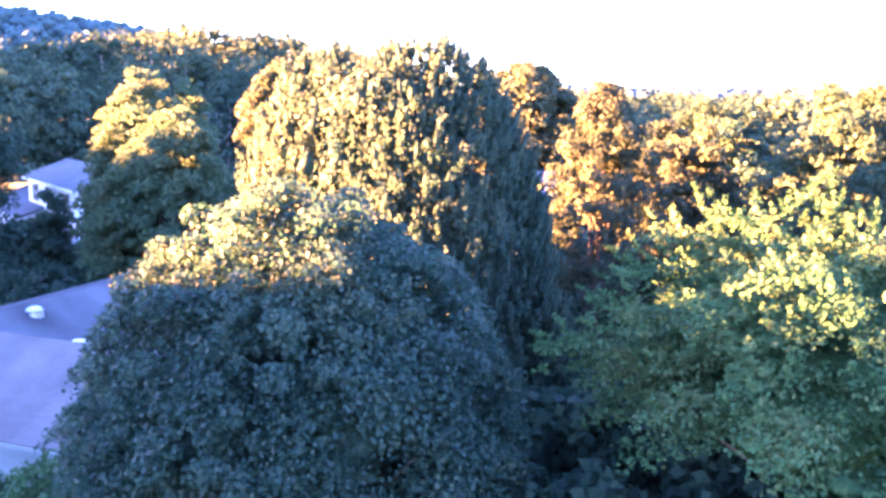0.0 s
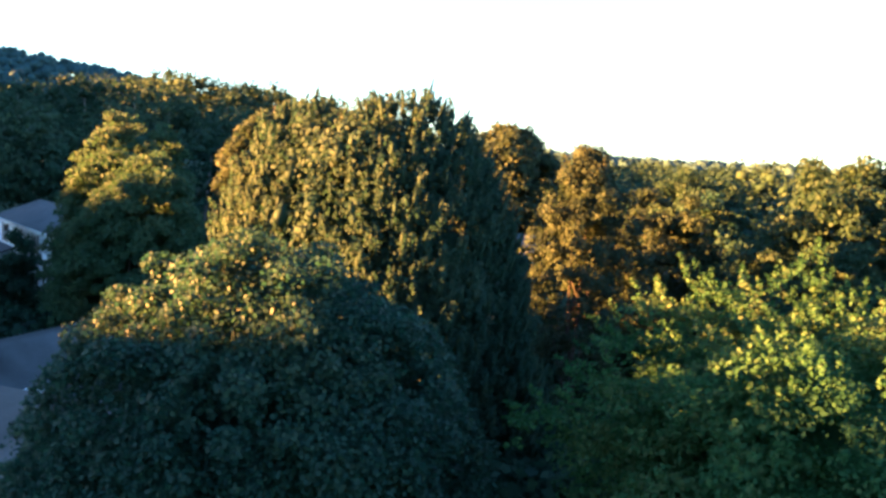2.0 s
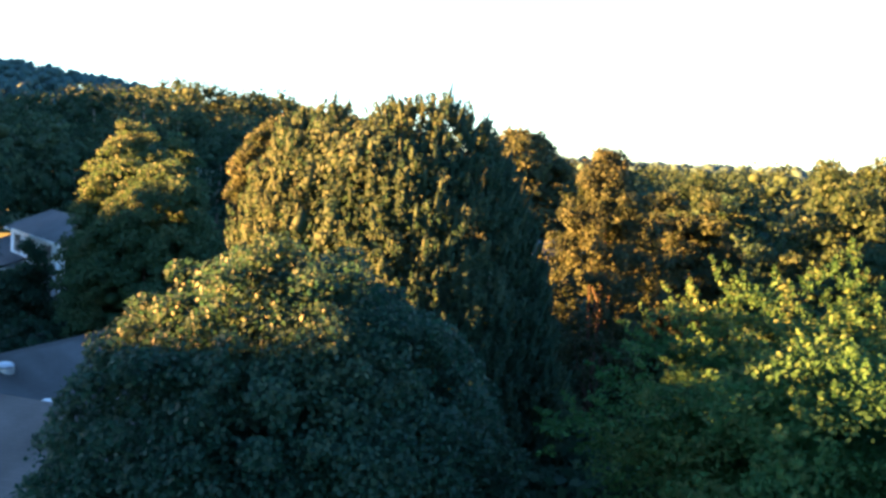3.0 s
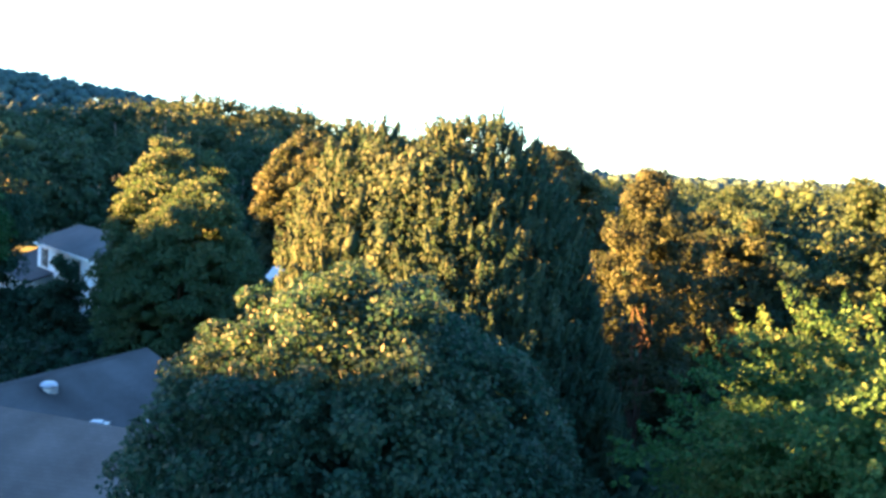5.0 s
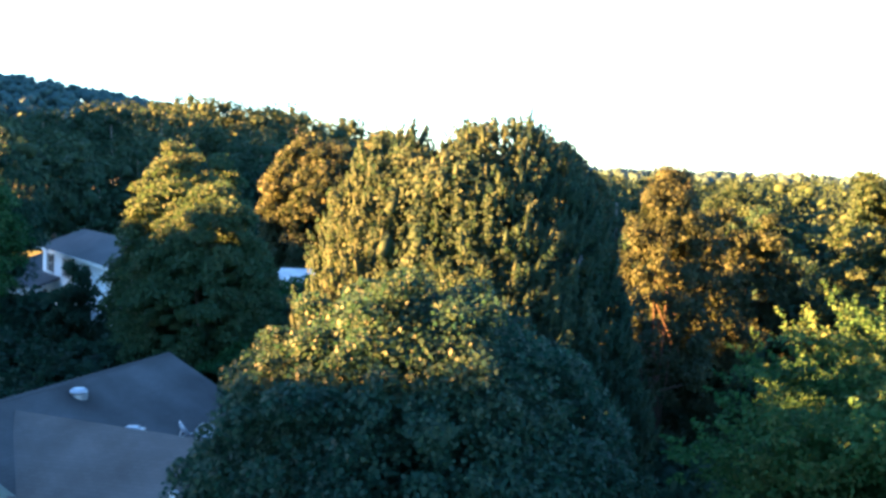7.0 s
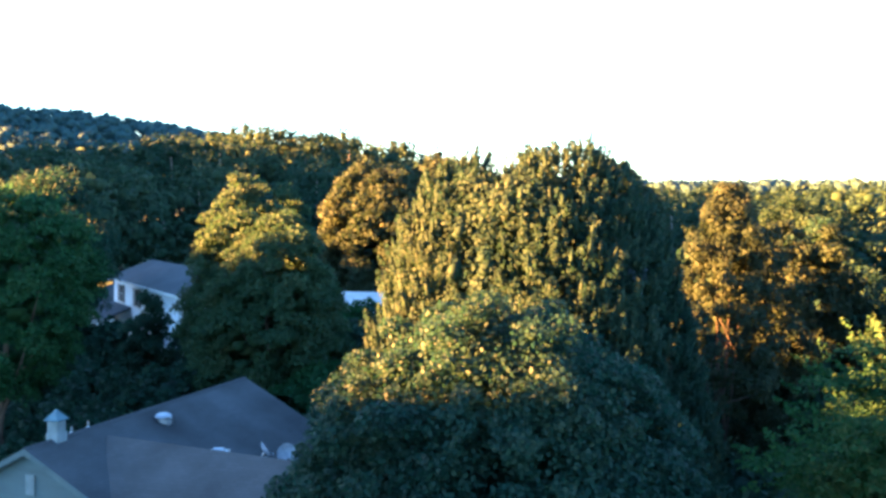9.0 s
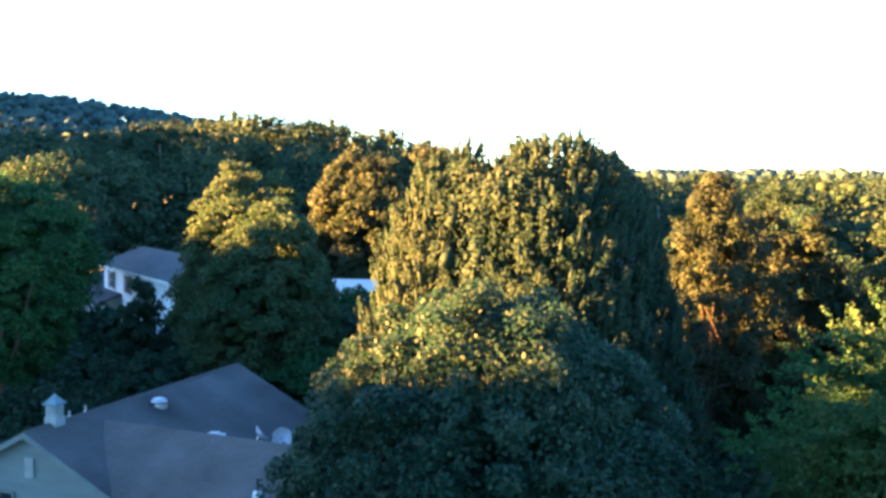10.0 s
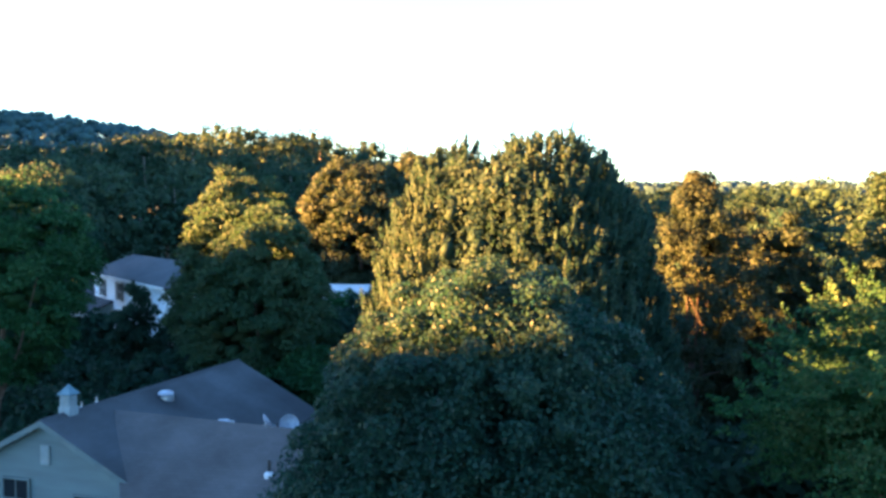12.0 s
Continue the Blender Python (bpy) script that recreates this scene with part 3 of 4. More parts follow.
def flue(at):
    p = thing("flue", "small black flue with a bright metal collar on the roof", "roof vent", at)
    part("collar", lathe(bmesh.new(), [(0.16, -0.1), (0.15, 0.05), (0.07, 0.12)], 12), PALE_METAL, p)
    part("stack", tube(bmesh.new(), [(0, 0, 0.08), (0, 0, 0.5)], [0.05, 0.05]), BLACK, p)


flue(on_wing(7.85, 1.95))


# ---- white house ----
def hip_roof(x0, x1, y0, y1, z, rise, over=0.45):
    """Four slopes over a rectangle, with a soffit."""
    x0, x1, y0, y1 = x0 - over, x1 + over, y0 - over, y1 + over
    h = (y1 - y0) / 2
    bm = bmesh.new()
    lo = [bm.verts.new((x, y, z - 0.18)) for x, y in ((x0, y0), (x1, y0), (x1, y1), (x0, y1))]
    e = [bm.verts.new((v.co.x, v.co.y, z)) for v in lo]
    r0, r1 = bm.verts.new((x0 + h, y0 + h, z + rise)), bm.verts.new((x1 - h, y0 + h, z + rise))
    bm.faces.new((e[0], e[1], r1, r0))
    bm.faces.new((e[1], e[2], r1))
    bm.faces.new((e[2], e[3], r0, r1))
    bm.faces.new((e[3], e[0], r0))
    bm.faces.new(lo[::-1])
    for i in range(4):
        bm.faces.new((lo[i], lo[(i + 1) % 4], e[(i + 1) % 4], e[i]))
    return bm


def white_house():
    """Local frame: the front faces -y; x runs along it."""
    h = thing("white_house", "two-storey white clapboard house with a grey hip roof and dark shutters", "house", (-33.4, 74.2, 1.6), -54)
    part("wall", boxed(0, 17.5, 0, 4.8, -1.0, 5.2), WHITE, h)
    part("roof", hip_roof(0, 17.5, 0, 4.8, 5.3, 1.5), DARK_SHINGLE, h)
    part("fascia", boxed(-0.48, 17.98, -0.49, -0.452, 5.12, 5.3), TRIM, h)
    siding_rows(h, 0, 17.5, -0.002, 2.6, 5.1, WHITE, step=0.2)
    for x in (2.5, 7.0, 11.7):
        window_unit(h, x, 4.2, 0.95, 1.25, -0.04, True)
    for x in (7.0, 11.7):
        window_unit(h, x, 1.4, 0.95, 1.35, -0.04, True)
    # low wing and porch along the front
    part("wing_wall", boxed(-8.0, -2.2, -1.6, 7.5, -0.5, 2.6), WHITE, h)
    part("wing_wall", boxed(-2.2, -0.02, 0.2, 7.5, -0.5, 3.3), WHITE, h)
    part("wing_roof", slab([(-8.5, -2.1, 2.6), (-0.05, -2.1, 2.6), (-0.05, 3.4, 4.6), (-8.5, 3.4, 4.6)], 0.18), DARK_SHINGLE, h)
    part("wing_roof", slab([(-8.5, 3.4, 4.6), (-0.05, 3.4, 4.6), (-0.05, 8.2, 2.7), (-8.5, 8.2, 2.7)], 0.18), DARK_SHINGLE, h)
    part("porch_roof", slab([(-0.04, -2.1, 2.6), (5.2, -2.1, 2.6), (5.2, -0.04, 3.35), (-0.04, -0.04, 3.35)], 0.16), DARK_SHINGLE, h)
    part("fascia", boxed(-8.5, 5.2, -2.14, -2.103, 2.42, 2.58), TRIM, h)
    for x in (-2.0, -0.3, 1.5, 3.3, 5.0):
        part("porch_post", boxed(x - 0.07, x + 0.07, -2.0, -1.86, -0.5, 2.42), TRIM, h)
    part("porch_floor", boxed(-2.2, 5.2, -2.1, -0.05, -0.5, -0.05), CONCRETE, h)
    door = part("garage_door", boxed(-7.0, -4.4, -1.66, -1.602, -0.4, 1.8), TRIM, h)
    for k in range(4):
        part("panel", boxed(-6.9, -4.5, -1.685, -1.662, -0.32 + k * 0.53, 0.12 + k * 0.53, bevel=0.008), TRIM, door)
    part("front_door", boxed(0.5, 1.4, -0.06, -0.04, -0.05, 2.0), SHUTTER, h, "dark front door")
    window_unit(h, -3.3, 1.2, 0.9, 1.1, -1.602, True)


white_house()


def plain_house(name, label, at, turn, w, d, wall_h, rise, wall_mat, roof_mat):
    h = thing(name, label, "house", at, turn)
    part("wall", boxed(0, w, 0, d, -1.0, wall_h), wall_mat, h)
    part("roof", slab([(-0.4, -0.4, wall_h - 0.1), (w + 0.4, -0.4, wall_h - 0.1), (w + 0.4, d / 2, wall_h + rise), (-0.4, d / 2, wall_h + rise)], 0.14), roof_mat, h)
    part("roof", slab([(-0.4, d / 2, wall_h + rise), (w + 0.4, d / 2, wall_h + rise), (w + 0.4, d + 0.4, wall_h - 0.1), (-0.4, d + 0.4, wall_h - 0.1)], 0.14), roof_mat, h)
    window_unit(h, w * 0.3, wall_h * 0.55, 0.9, 1.1, 0)
    window_unit(h, w * 0.7, wall_h * 0.55, 0.9, 1.1, 0)
    return h


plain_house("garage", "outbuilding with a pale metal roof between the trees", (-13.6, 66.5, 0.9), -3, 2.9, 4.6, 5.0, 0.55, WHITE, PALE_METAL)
# a narrow block added for the bit of a house's upper gable
plain_house("house_gable", "narrow stand-in for a pale house's gable behind the trees, sky blue put into its siding", (6.7, 63.5, 1.2), 0, 1.5, 3.0, 6.8, 0.6, SKY_TINTED_SIDING, DARK_SHINGLE)


# ---- trees near the camera ----
def maple():
    rng = np.random.default_rng(15)
    tree = thing("maple_tree", "broad round-crowned maple with dense dark green leaves", "tree", (-3.2, 19.8, 0))
    n = 380
    W = sphere_ways(n, rng, -0.8)
    reach = uneven(W, rng, 0.03) * (1 - rng.uniform(0, 1, n) ** 1.5 * 0.24)
    C = np.array((4.5, 4.3, 4.9)) * W * reach[:, None]
    C[:, :2] *= 1 - 0.13 * np.clip(C[:, 2:] / 5.2, 0, 1)
    C = C + np.array([0, 0, 5.85])
    s = rng.uniform(0.42, 1.0, n)
    m = 520
    Wc = sphere_ways(m, rng, -0.75)
    K = np.array((4.55, 4.35, 4.95)) * Wc * rng.uniform(0.9, 1.05, m)[:, None]
    K[:, :2] *= 1 - 0.13 * np.clip(K[:, 2:] / 5.2, 0, 1)
    k = rng.uniform(0.16, 0.44, m)
    sprigs = clump_leaves(K + np.array([0, 0, 5.85]), np.stack([k, k, k * 0.7], 1), Wc, 62000, 0.11, rng, up=0.5, hang=0.5, fill=0.3, jitter=0.8)
    V, F = joined([sprigs, boughs(C, s, W, 105000, 0.11, rng, flat=0.52, droop=0.75, face=0.35, up=0.35, jitter=0.8, hang=0.6, core=0.34),
                   heart((5.2, 5.1, 6.0), (0, 0, 5.5), 420, 0.75, rng)])
    trunk_and_limbs(tree, 7.5, 0.3, C[:200], rng, limbs=9)
    crown_part(tree, V, F, MAPLE)


def plume_bases(wide, power, top, foot, n, rng):
    """Feet of upright plumes over a tall tapering crown, with the ways they lean."""
    t = (top - foot) * rng.uniform(0, 1, n) ** 0.8
    r = wide * np.maximum(t, 0.02) ** power * (1 - rng.uniform(0, 1, n) ** 2 * 0.2)
    a = np.arange(n) * 2.39996 + rng.normal(size=n) * 0.3
    out = np.stack([np.cos(a), np.sin(a), np.full(n, 0.3)], 1)
    B = np.stack([r * np.cos(a), r * np.sin(a), top - t - 0.55], 1)
    return B, unit(out)


def plumes(B, out, length, width, per, size, rng, rise=1.0, cored=True, lean=0.5):
    """Flame-shaped tufts: pointed sprays of leaves round a slim dense core."""
    n = len(B)
    grow = rng.uniform(0.65, 1.25, n)[:, None]
    axis = unit(out * lean + np.array([0, 0, rise]) + rng.normal(size=(n, 3)) * 0.22)
    s = rng.uniform(0, 1.08, (n, per, 1))
    e = unit(rng.normal(size=(n, per, 3)) + out[:, None] * 0.5)
    rad = width * (0.35 + 0.65 * np.sqrt(np.clip(1.08 - s, 0, 1))) * np.clip(1.15 - s, 0.08, 1) ** 0.35 * rng.uniform(0.6, 1.15, (n, per, 1))
    P = B[:, None] + grow[:, None] * (axis[:, None] * length * s + e * rad)
    N = unit(e * 0.55 + out[:, None] * 0.6 + rng.normal(size=(n, per, 3)) * 0.6)
    blades = leaves(P.reshape(-1, 3), N.reshape(-1, 3), size, rng, -1.6 * rise, 0.27)
    if not cored:
        return blades
    BV, BF = ROUGH_BALL
    z = (BV[:, 2:] + 1) / 2
    core = np.concatenate([BV[:, :2] * width * 0.5 * (1 - 0.6 * z), z * length * 0.85], 1)
    core = core[None] * (1 + rng.normal(size=(n, len(BV), 1)) * 0.2) * grow[:, None]
    V = B[:, None] + core + out[:, None] * lean * core[:, :, 2:]
    F = BF[None] + (np.arange(n) * len(BV))[:, None, None]
    return joined([blades, (V.reshape(-1, 3), F.reshape(-1, 3))])


def plume_tree():
    rng = np.random.default_rng(12)
    tree = thing("poplar_tree", "tall twin-crowned tree with upright plumes of grey-green leaves", "tree", (-1.6, 31.0, 0))
    a = plume_bases(2.0, 0.42, 15.05, 3.6, 2000, rng)
    b = plume_bases(1.16, 0.55, 14.65, 4.0, 1200, rng)
    a[0][:, 0] = np.where(a[0][:, 0] < 0, a[0][:, 0] * 0.84, a[0][:, 0]) + 0.65
    b[0][:, 0] -= 2.5
    b[0][:, 1] += 0.4
    B, out = (np.concatenate(v) for v in zip(a, b))
    m = 420
    zi = rng.uniform(4, 13.6, m)
    ai = rng.uniform(0, 2 * math.pi, m)
    ri = rng.uniform(0.7, 1.0, m) * 1.8 * (14.9 - zi) ** 0.4
    Ci = np.stack([ri * np.cos(ai) - 0.4, ri * np.sin(ai), zi], 1)
    outi = unit(np.stack([np.cos(ai), np.sin(ai), np.full(m, 0.4)], 1))
    inner = clump_leaves(Ci, np.tile((0.6, 0.6, 0.8), (m, 1)), outi, 26000, 0.16, rng, up=0.3, hang=-1.2, slim=0.3, fill=0.5)
    V, F = joined([plumes(B, out, 0.72, 0.23, 47, 0.138, rng, lean=0.4), inner, heart((4.0, 4.0, 6.6), (-0.4, 0, 7.9), 260, 0.9, rng)])
    trunk_and_limbs(tree, 10, 0.35, B, rng, limbs=8)
    crown_part(tree, V, F, PLUME)


def locust():
    rng = np.random.default_rng(13)
    tree = thing("locust_tree", "wide spreading locust with feathery yellow-green leaf layers", "tree", (9.7, 21.0, 0))
    n = 300
    W = sphere_ways(n, rng, -0.35)
    reach = uneven(W, rng, 0.07) * (1 - rng.uniform(0, 1, n) ** 1.3 * 0.5)
    reach[::14] *= 1.2
    C = np.array((6.4, 6.2, 3.3)) * W * reach[:, None] + np.array([0.2, 0, 6.9])
    C[:, 0] -= 0.5 * np.clip(7.6 - C[:, 2], 0, 2)
    s = rng.uniform(0.55, 1.25, n)
    # limbs that reach out of the crown, with leaf sprays along them
    for end in ((-5.0, 0.3, 10.5), (-3.2, 0.6, 10.6), (-0.5, 1.2, 10.7), (-4.6, -3.5, 9.2), (-8.0, -1.4, 7.7), (-6.4, -0.6, 8.5), (-5.6, 1.2, 9.3), (-4.8, -5.2, 8.1)):
        q = np.linspace(0.4, 0.86, 8)[:, None]
        C = np.concatenate([C, np.array([-1.5, 0, 7.0]) * (1 - q) + np.array(end) * q + rng.normal(size=(8, 3)) * 0.18])
        W = np.concatenate([W, np.tile(unit(np.array(end) - np.array([-1.5, 0, 7.0])), (8, 1))])
        s = np.concatenate([s, rng.uniform(0.4, 0.7, 8)])
        reach = np.concatenate([reach, np.ones(8)])
    tips = np.repeat(np.flatnonzero((W[:, 2] > -0.1) & (reach > 0.75)), 4)
    T = C[tips] + W[tips] * s[tips][:, None] * 0.5 + rng.normal(size=(len(tips), 3)) * 0.3
    V, F = joined([boughs(C, s, W, 130000, 0.115, rng, flat=0.2, long=1.3, wide=0.72, droop=0.3, face=0.3, up=0.75, jitter=0.55, hang=-0.1, slim=0.3, core=0.26),
                   plumes(T, W[tips], 0.55, 0.14, 34, 0.115, rng, 0.08, False, 0.9), heart((5.6, 5.2, 2.2), (0, 0, 6.0), 260, 0.8, rng)])
    trunk_and_limbs(tree, 7.0, 0.3, C, rng, limbs=12)
    crown_part(tree, V, F, LOCUST)


def bronze_tree():
    rng = np.random.default_rng(14)
    tree = thing("bronze_tree", "thin conical tree with coppery brown foliage and a reddish trunk", "tree", (6.2, 37.0, 0))
    n = 420
    z = 1.6 + 12.0 * rng.uniform(0, 1, n) ** 0.85
    r = (0.08 + 4.0 * np.clip((14.0 - z) / 8, 0, 1) ** 0.8) * rng.uniform(0.6, 1.15, n)
    a = rng.uniform(0, 2 * math.pi, n)
    q = rng.uniform(0.2, 1, n) ** 0.5
    W = np.stack([np.cos(a), np.sin(a), np.full(n, 0.3)], 1)
    C = np.stack([r * q * np.cos(a), r * q * np.sin(a), z], 1)
    s = rng.uniform(0.18, 0.48, n)
    V, F = joined([clump_leaves(C, np.stack([s, s, s * 0.9], 1), unit(W), 34000, 0.16, rng, up=0.6, hang=-0.6, slim=0.3, fill=0.38), plumes(C, unit(W), 0.45, 0.2, 18, 0.15, rng, 0.6, False)])
    trunk_and_limbs(tree, 12.5, 0.13, C, rng, RED_BARK, bend=0.1, limbs=12)
    crown_part(tree, V, F, BRONZE)


maple()
plume_tree()
locust()
bronze_tree()
broad_tree("sumac_tree", "thin olive-bronze tree beside the coppery one", (10.2, 41.0, gz(10.2, 41)), (2.7, 2.7, 4.6), 12.4, BRONZE, 22000, 0.2, 44, clump=0.5, n=150, rough=0.3, hang=-0.4)
broad_tree("shade_tree", "leafy green shade tree with a golden crown top", (-14.3, 47.3, gz(-14.3, 47.3)), (3.9, 3.8, 5.8), 12.2, SHADE, 50000, 0.18, 21, clump=0.5, n=340, low=-0.92, rough=0.2, hang=-0.2, taper=0.25)
broad_tree("tall_shade_tree", "taller olive green tree with a ragged top", (-16.4, 53.0, gz(-16.4, 53)), (4.3, 4.2, 6.4), 14.3, SHADE, 44000, 0.2, 22, clump=0.55, n=300, low=-0.9, rough=0.24, hang=-0.2, taper=0.1)
broad_tree("ash_tree", "round fresh-green tree with a slim grey trunk", (-25.8, 42.5, 0), (3.9, 3.9, 4.8), 13.5, FRESH, 44000, 0.18, 23, clump=0.5, n=320, low=-0.95)
broad_tree("willow_tree", "drooping dark green willow behind the lawn", (-34.2, 62.0, gz(-33.5, 61)), (4.8, 4.8, 6.3), 14.2, TEAL, 30000, 0.3, 24, clump=0.9, n=110, flat=1.4, hang=2.0, up=0.0, slim=0.2)
broad_tree("yew_tree", "dense dark evergreen shrub tree before the house", (-23.9, 55.5, gz(-23, 55)), (1.8, 1.8, 4.0), 6.3, DARK, 20000, 0.2, 25, clump=0.45, n=130, low=-0.95, rough=0.35, taper=0.45)
broad_tree("dogwood_tree", "low layered dogwood with pale green leaf shelves", (-11.6, 45.0, 0.2), (2.6, 2.6, 2.3), 5.2, FRESH, 16000, 0.2, 26, clump=0.7, n=60, flat=0.35, rough=0.3, trunk=0.12)
broad_tree("russet_tree", "broad russet brown-leaved tree", (-11.4, 75.0, gz(-11.4, 75)), (5.2, 4.8, 6.4), 15.3, BROWN, 38000, 0.3, 27, clump=0.7, n=300, rough=0.14)
broad_tree("olive_tree", "rounded brown-green tree behind the russet one", (-7.6, 84.0, gz(-7.6, 84)), (4.8, 4.8, 6.6), 15.7, BROWN, 26000, 0.34, 28, clump=0.7, n=200)
broad_tree("oak_tree", "rounded oak with bronze-tipped dark foliage", (5.8, 72.0, gz(5.8, 72)), (5.0, 4.6, 6.6), 15.5, BROWN, 34000, 0.3, 29, clump=0.7, n=300, rough=0.14)
broad_tree("linden_tree", "domed yellow-green tree with even foliage", (17.0, 37.5, 0), (4.9, 4.9, 5.2), 13.0, GREEN, 42000, 0.19, 30, clump=0.5, n=300)
broad_tree("birch_tree", "light olive tree with upright sprays", (19.0, 66.0, 1.2), (4.2, 4.2, 5.6), 12.6, GREEN, 30000, 0.26, 31, clump=0.75, n=110, flat=1.3)
broad_tree("aspen_tree", "tall wispy tree with a ragged crown", (24.5, 56.0, 1), (3.6, 3.6, 6.0), 14.2, GREEN, 24000, 0.28, 32, clump=0.7, n=90, flat=1.3, rough=0.3)
broad_tree("hemlock_tree", "dark blue-green rounded evergreen", (16.0, 50.0, 0.4), (3.6, 3.6, 4.8), 9.8, DARK, 22000, 0.24, 33, clump=0.7, n=80)
for k, (x, y, r, top) in enumerate([(-9.7, 22.0, 1.5, 4.0), (-7.3, 21.6, 1.7, 4.2), (-12.2, 22.6, 1.4, 3.4)]):
    broad_tree("shrub", "leafy green shrub below the house eaves", (x, y, 0), (r, r, top * 0.45), top, FRESH, 9000, 0.13, 34 + k, clump=0.4, n=60, trunk=0.08, group="shrubs by the house")

# understory between the near trees; low ones round (-25, 43) are added to shade the lawn
for k, (x, y, top, r, mat) in enumerate([(2.2, 38.0, 6.0, 2.4, DARK), (7.5, 47.0, 7.0, 3.2, DARK), (1.5, 46.0, 7.5, 3.0, DARK), (10.5, 38.5, 6.5, 2.8, DARK), (-6.0, 42.0, 7.0, 3.0, DARK), (-9.0, 54.0, 7.0, 3.0, DARK), (-12.5, 81.0, 8.4, 3.6, TEAL), (-17.0, 80.0, 8.6, 3.6, TEAL), (-8.0, 79.0, 8.0, 3.4, TEAL), (-19.0, 46.0, 4.6, 2.6, DARK), (-28.0, 52.0, 4.0, 2.6, DARK), (18.0, 42.0, 8.0, 3.4, TEAL), (-5.0, 62.0, 9.0, 3.6, DARK), (20.0, 62.0, 11.5, 4.2, TEAL), (12.5, 60.0, 11.5, 4.0, TEAL), (7.4, 61.0, 7.5, 2.6, DARK), (0.8, 27.5, 5.0, 2.0, DARK), (1.6, 16.2, 4.4, 2.2, DARK), (4.6, 14.6, 4.6, 2.4, DARK), (2.6, 19.2, 5.0, 2.2, DARK), (8.5, 14.0, 4.6, 2.4, DARK), (2.6, 24.0, 5.4, 2.2, DARK), (6.0, 18.4, 5.0, 2.4, DARK), (9.2, 17.4, 5.2, 2.4, DARK), (7.4, 21.8, 5.4, 2.5, DARK), (11.4, 19.6, 5.4, 2.5, DARK), (5.6, 25.5, 6.0, 2.4, DARK), (4.6, 29.0, 5.2, 2.0, DARK), (2.0, 33.5, 5.0, 2.2, DARK), (9.2, 43.5, 6.0, 2.8, DARK), (5.5, 52.0, 6.0, 3.0, DARK), (12.5, 31.0, 6.5, 2.8, DARK), (-12.3, 62.5, 5.7, 2.4, FRESH), (-21.8, 60.5, 5.0, 2.6, DARK), (-19.4, 58.0, 4.2, 2.6, DARK), (-24.2, 50.5, 3.4, 3.0, DARK), (-31.0, 62.5, 3.9, 2.4, DARK), (-27.6, 60.5, 4.4, 2.4, DARK), (-35.0, 64.0, 4.4, 2.6, DARK), (-21.5, 43.5, 2.6, 2.6, DARK), (-24.5, 46.0, 2.6, 2.8, DARK), (-28.5, 46.0, 3.0, 2.8, DARK), (-22.8, 39.0, 2.2, 2.4, DARK), (-26.6, 39.0, 2.4, 2.4, DARK), (-19.6, 52.0, 3.6, 2.8, DARK), (-14.5, 58.5, 5.5, 2.6, DARK)]):
    broad_tree("understory_tree", "dark shaded understory tree with dense leaves", (x, y, gz(x, y)), (r, r, top * 0.42), top, mat, 2300, 0.38, 50 + k, clump=0.6, n=60, group="understory trees", trunk=0.12)


# ---- woods ----
def woods(name, label, spots, mat, per_tree, size, seed, clumps=16, low=-0.6, clump=0.36, fill=0.45):
    """Many crowns in one mesh; spots: x, y, radius, height."""
    rng = np.random.default_rng(seed)
    Cs, Rs, Os = [], [], []
    for x, y, r, h in spots:
        C, R, out = crown_clumps((r, r, h * 0.4), clumps, r * clump, rng, low=low, flat=0.85, rough=0.16, inner=0.1)
        Cs.append(C + np.array([x, y, gz(x, y) + h * 0.6 - r * 0.15]))
        Rs.append(R)
        Os.append(out)
    C, R, out = np.concatenate(Cs), np.concatenate(Rs), np.concatenate(Os)
    V, F = clump_leaves(C, R, out, per_tree * len(spots), size, rng, up=0.4, hang=0.2, fill=fill, jitter=0.6)
    ob = new(name, mesh_from(name, V, F, mat))
    tagged(ob, label, "woods", kind="stuff")
    return spots


def woods_trunks(name, label, spots, seed):
    rng = np.random.default_rng(seed)
    bm = bmesh.new()
    for x, y, r, h in spots:
        z, lean = gz(x, y), rng.normal(size=2) * 0.4
        tube(bm, [(x, y, z - 0.3), (x + lean[0] * 0.5, y + lean[1] * 0.5, z + h * 0.4), (x + lean[0], y + lean[1], z + h * 0.8)], [0.26, 0.19, 0.07], 6)
    me = bpy.data.meshes.new(name)
    bm.to_mesh(me)
    bm.free()
    me.materials.append(PALE_BARK)
    tagged(new(name, me), label, "tree trunks", kind="stuff")


def scatter(seed, n, x0, x1, y0, y1, gap, keep, r, h, vary=0.12):
    rng = np.random.default_rng(seed)
    got = []
    for _ in range(n * 30):
        x, y = rng.uniform(x0, x1), rng.uniform(y0, y1)
        if keep(x, y) and all((x - a) ** 2 + (y - b) ** 2 > gap * gap for a, b, *_ in got):
            got.append((x, y, r * rng.uniform(0.8, 1.25), h * rng.uniform(1 - vary, 1 + vary)))
            if len(got) >= n:
                break
    return got


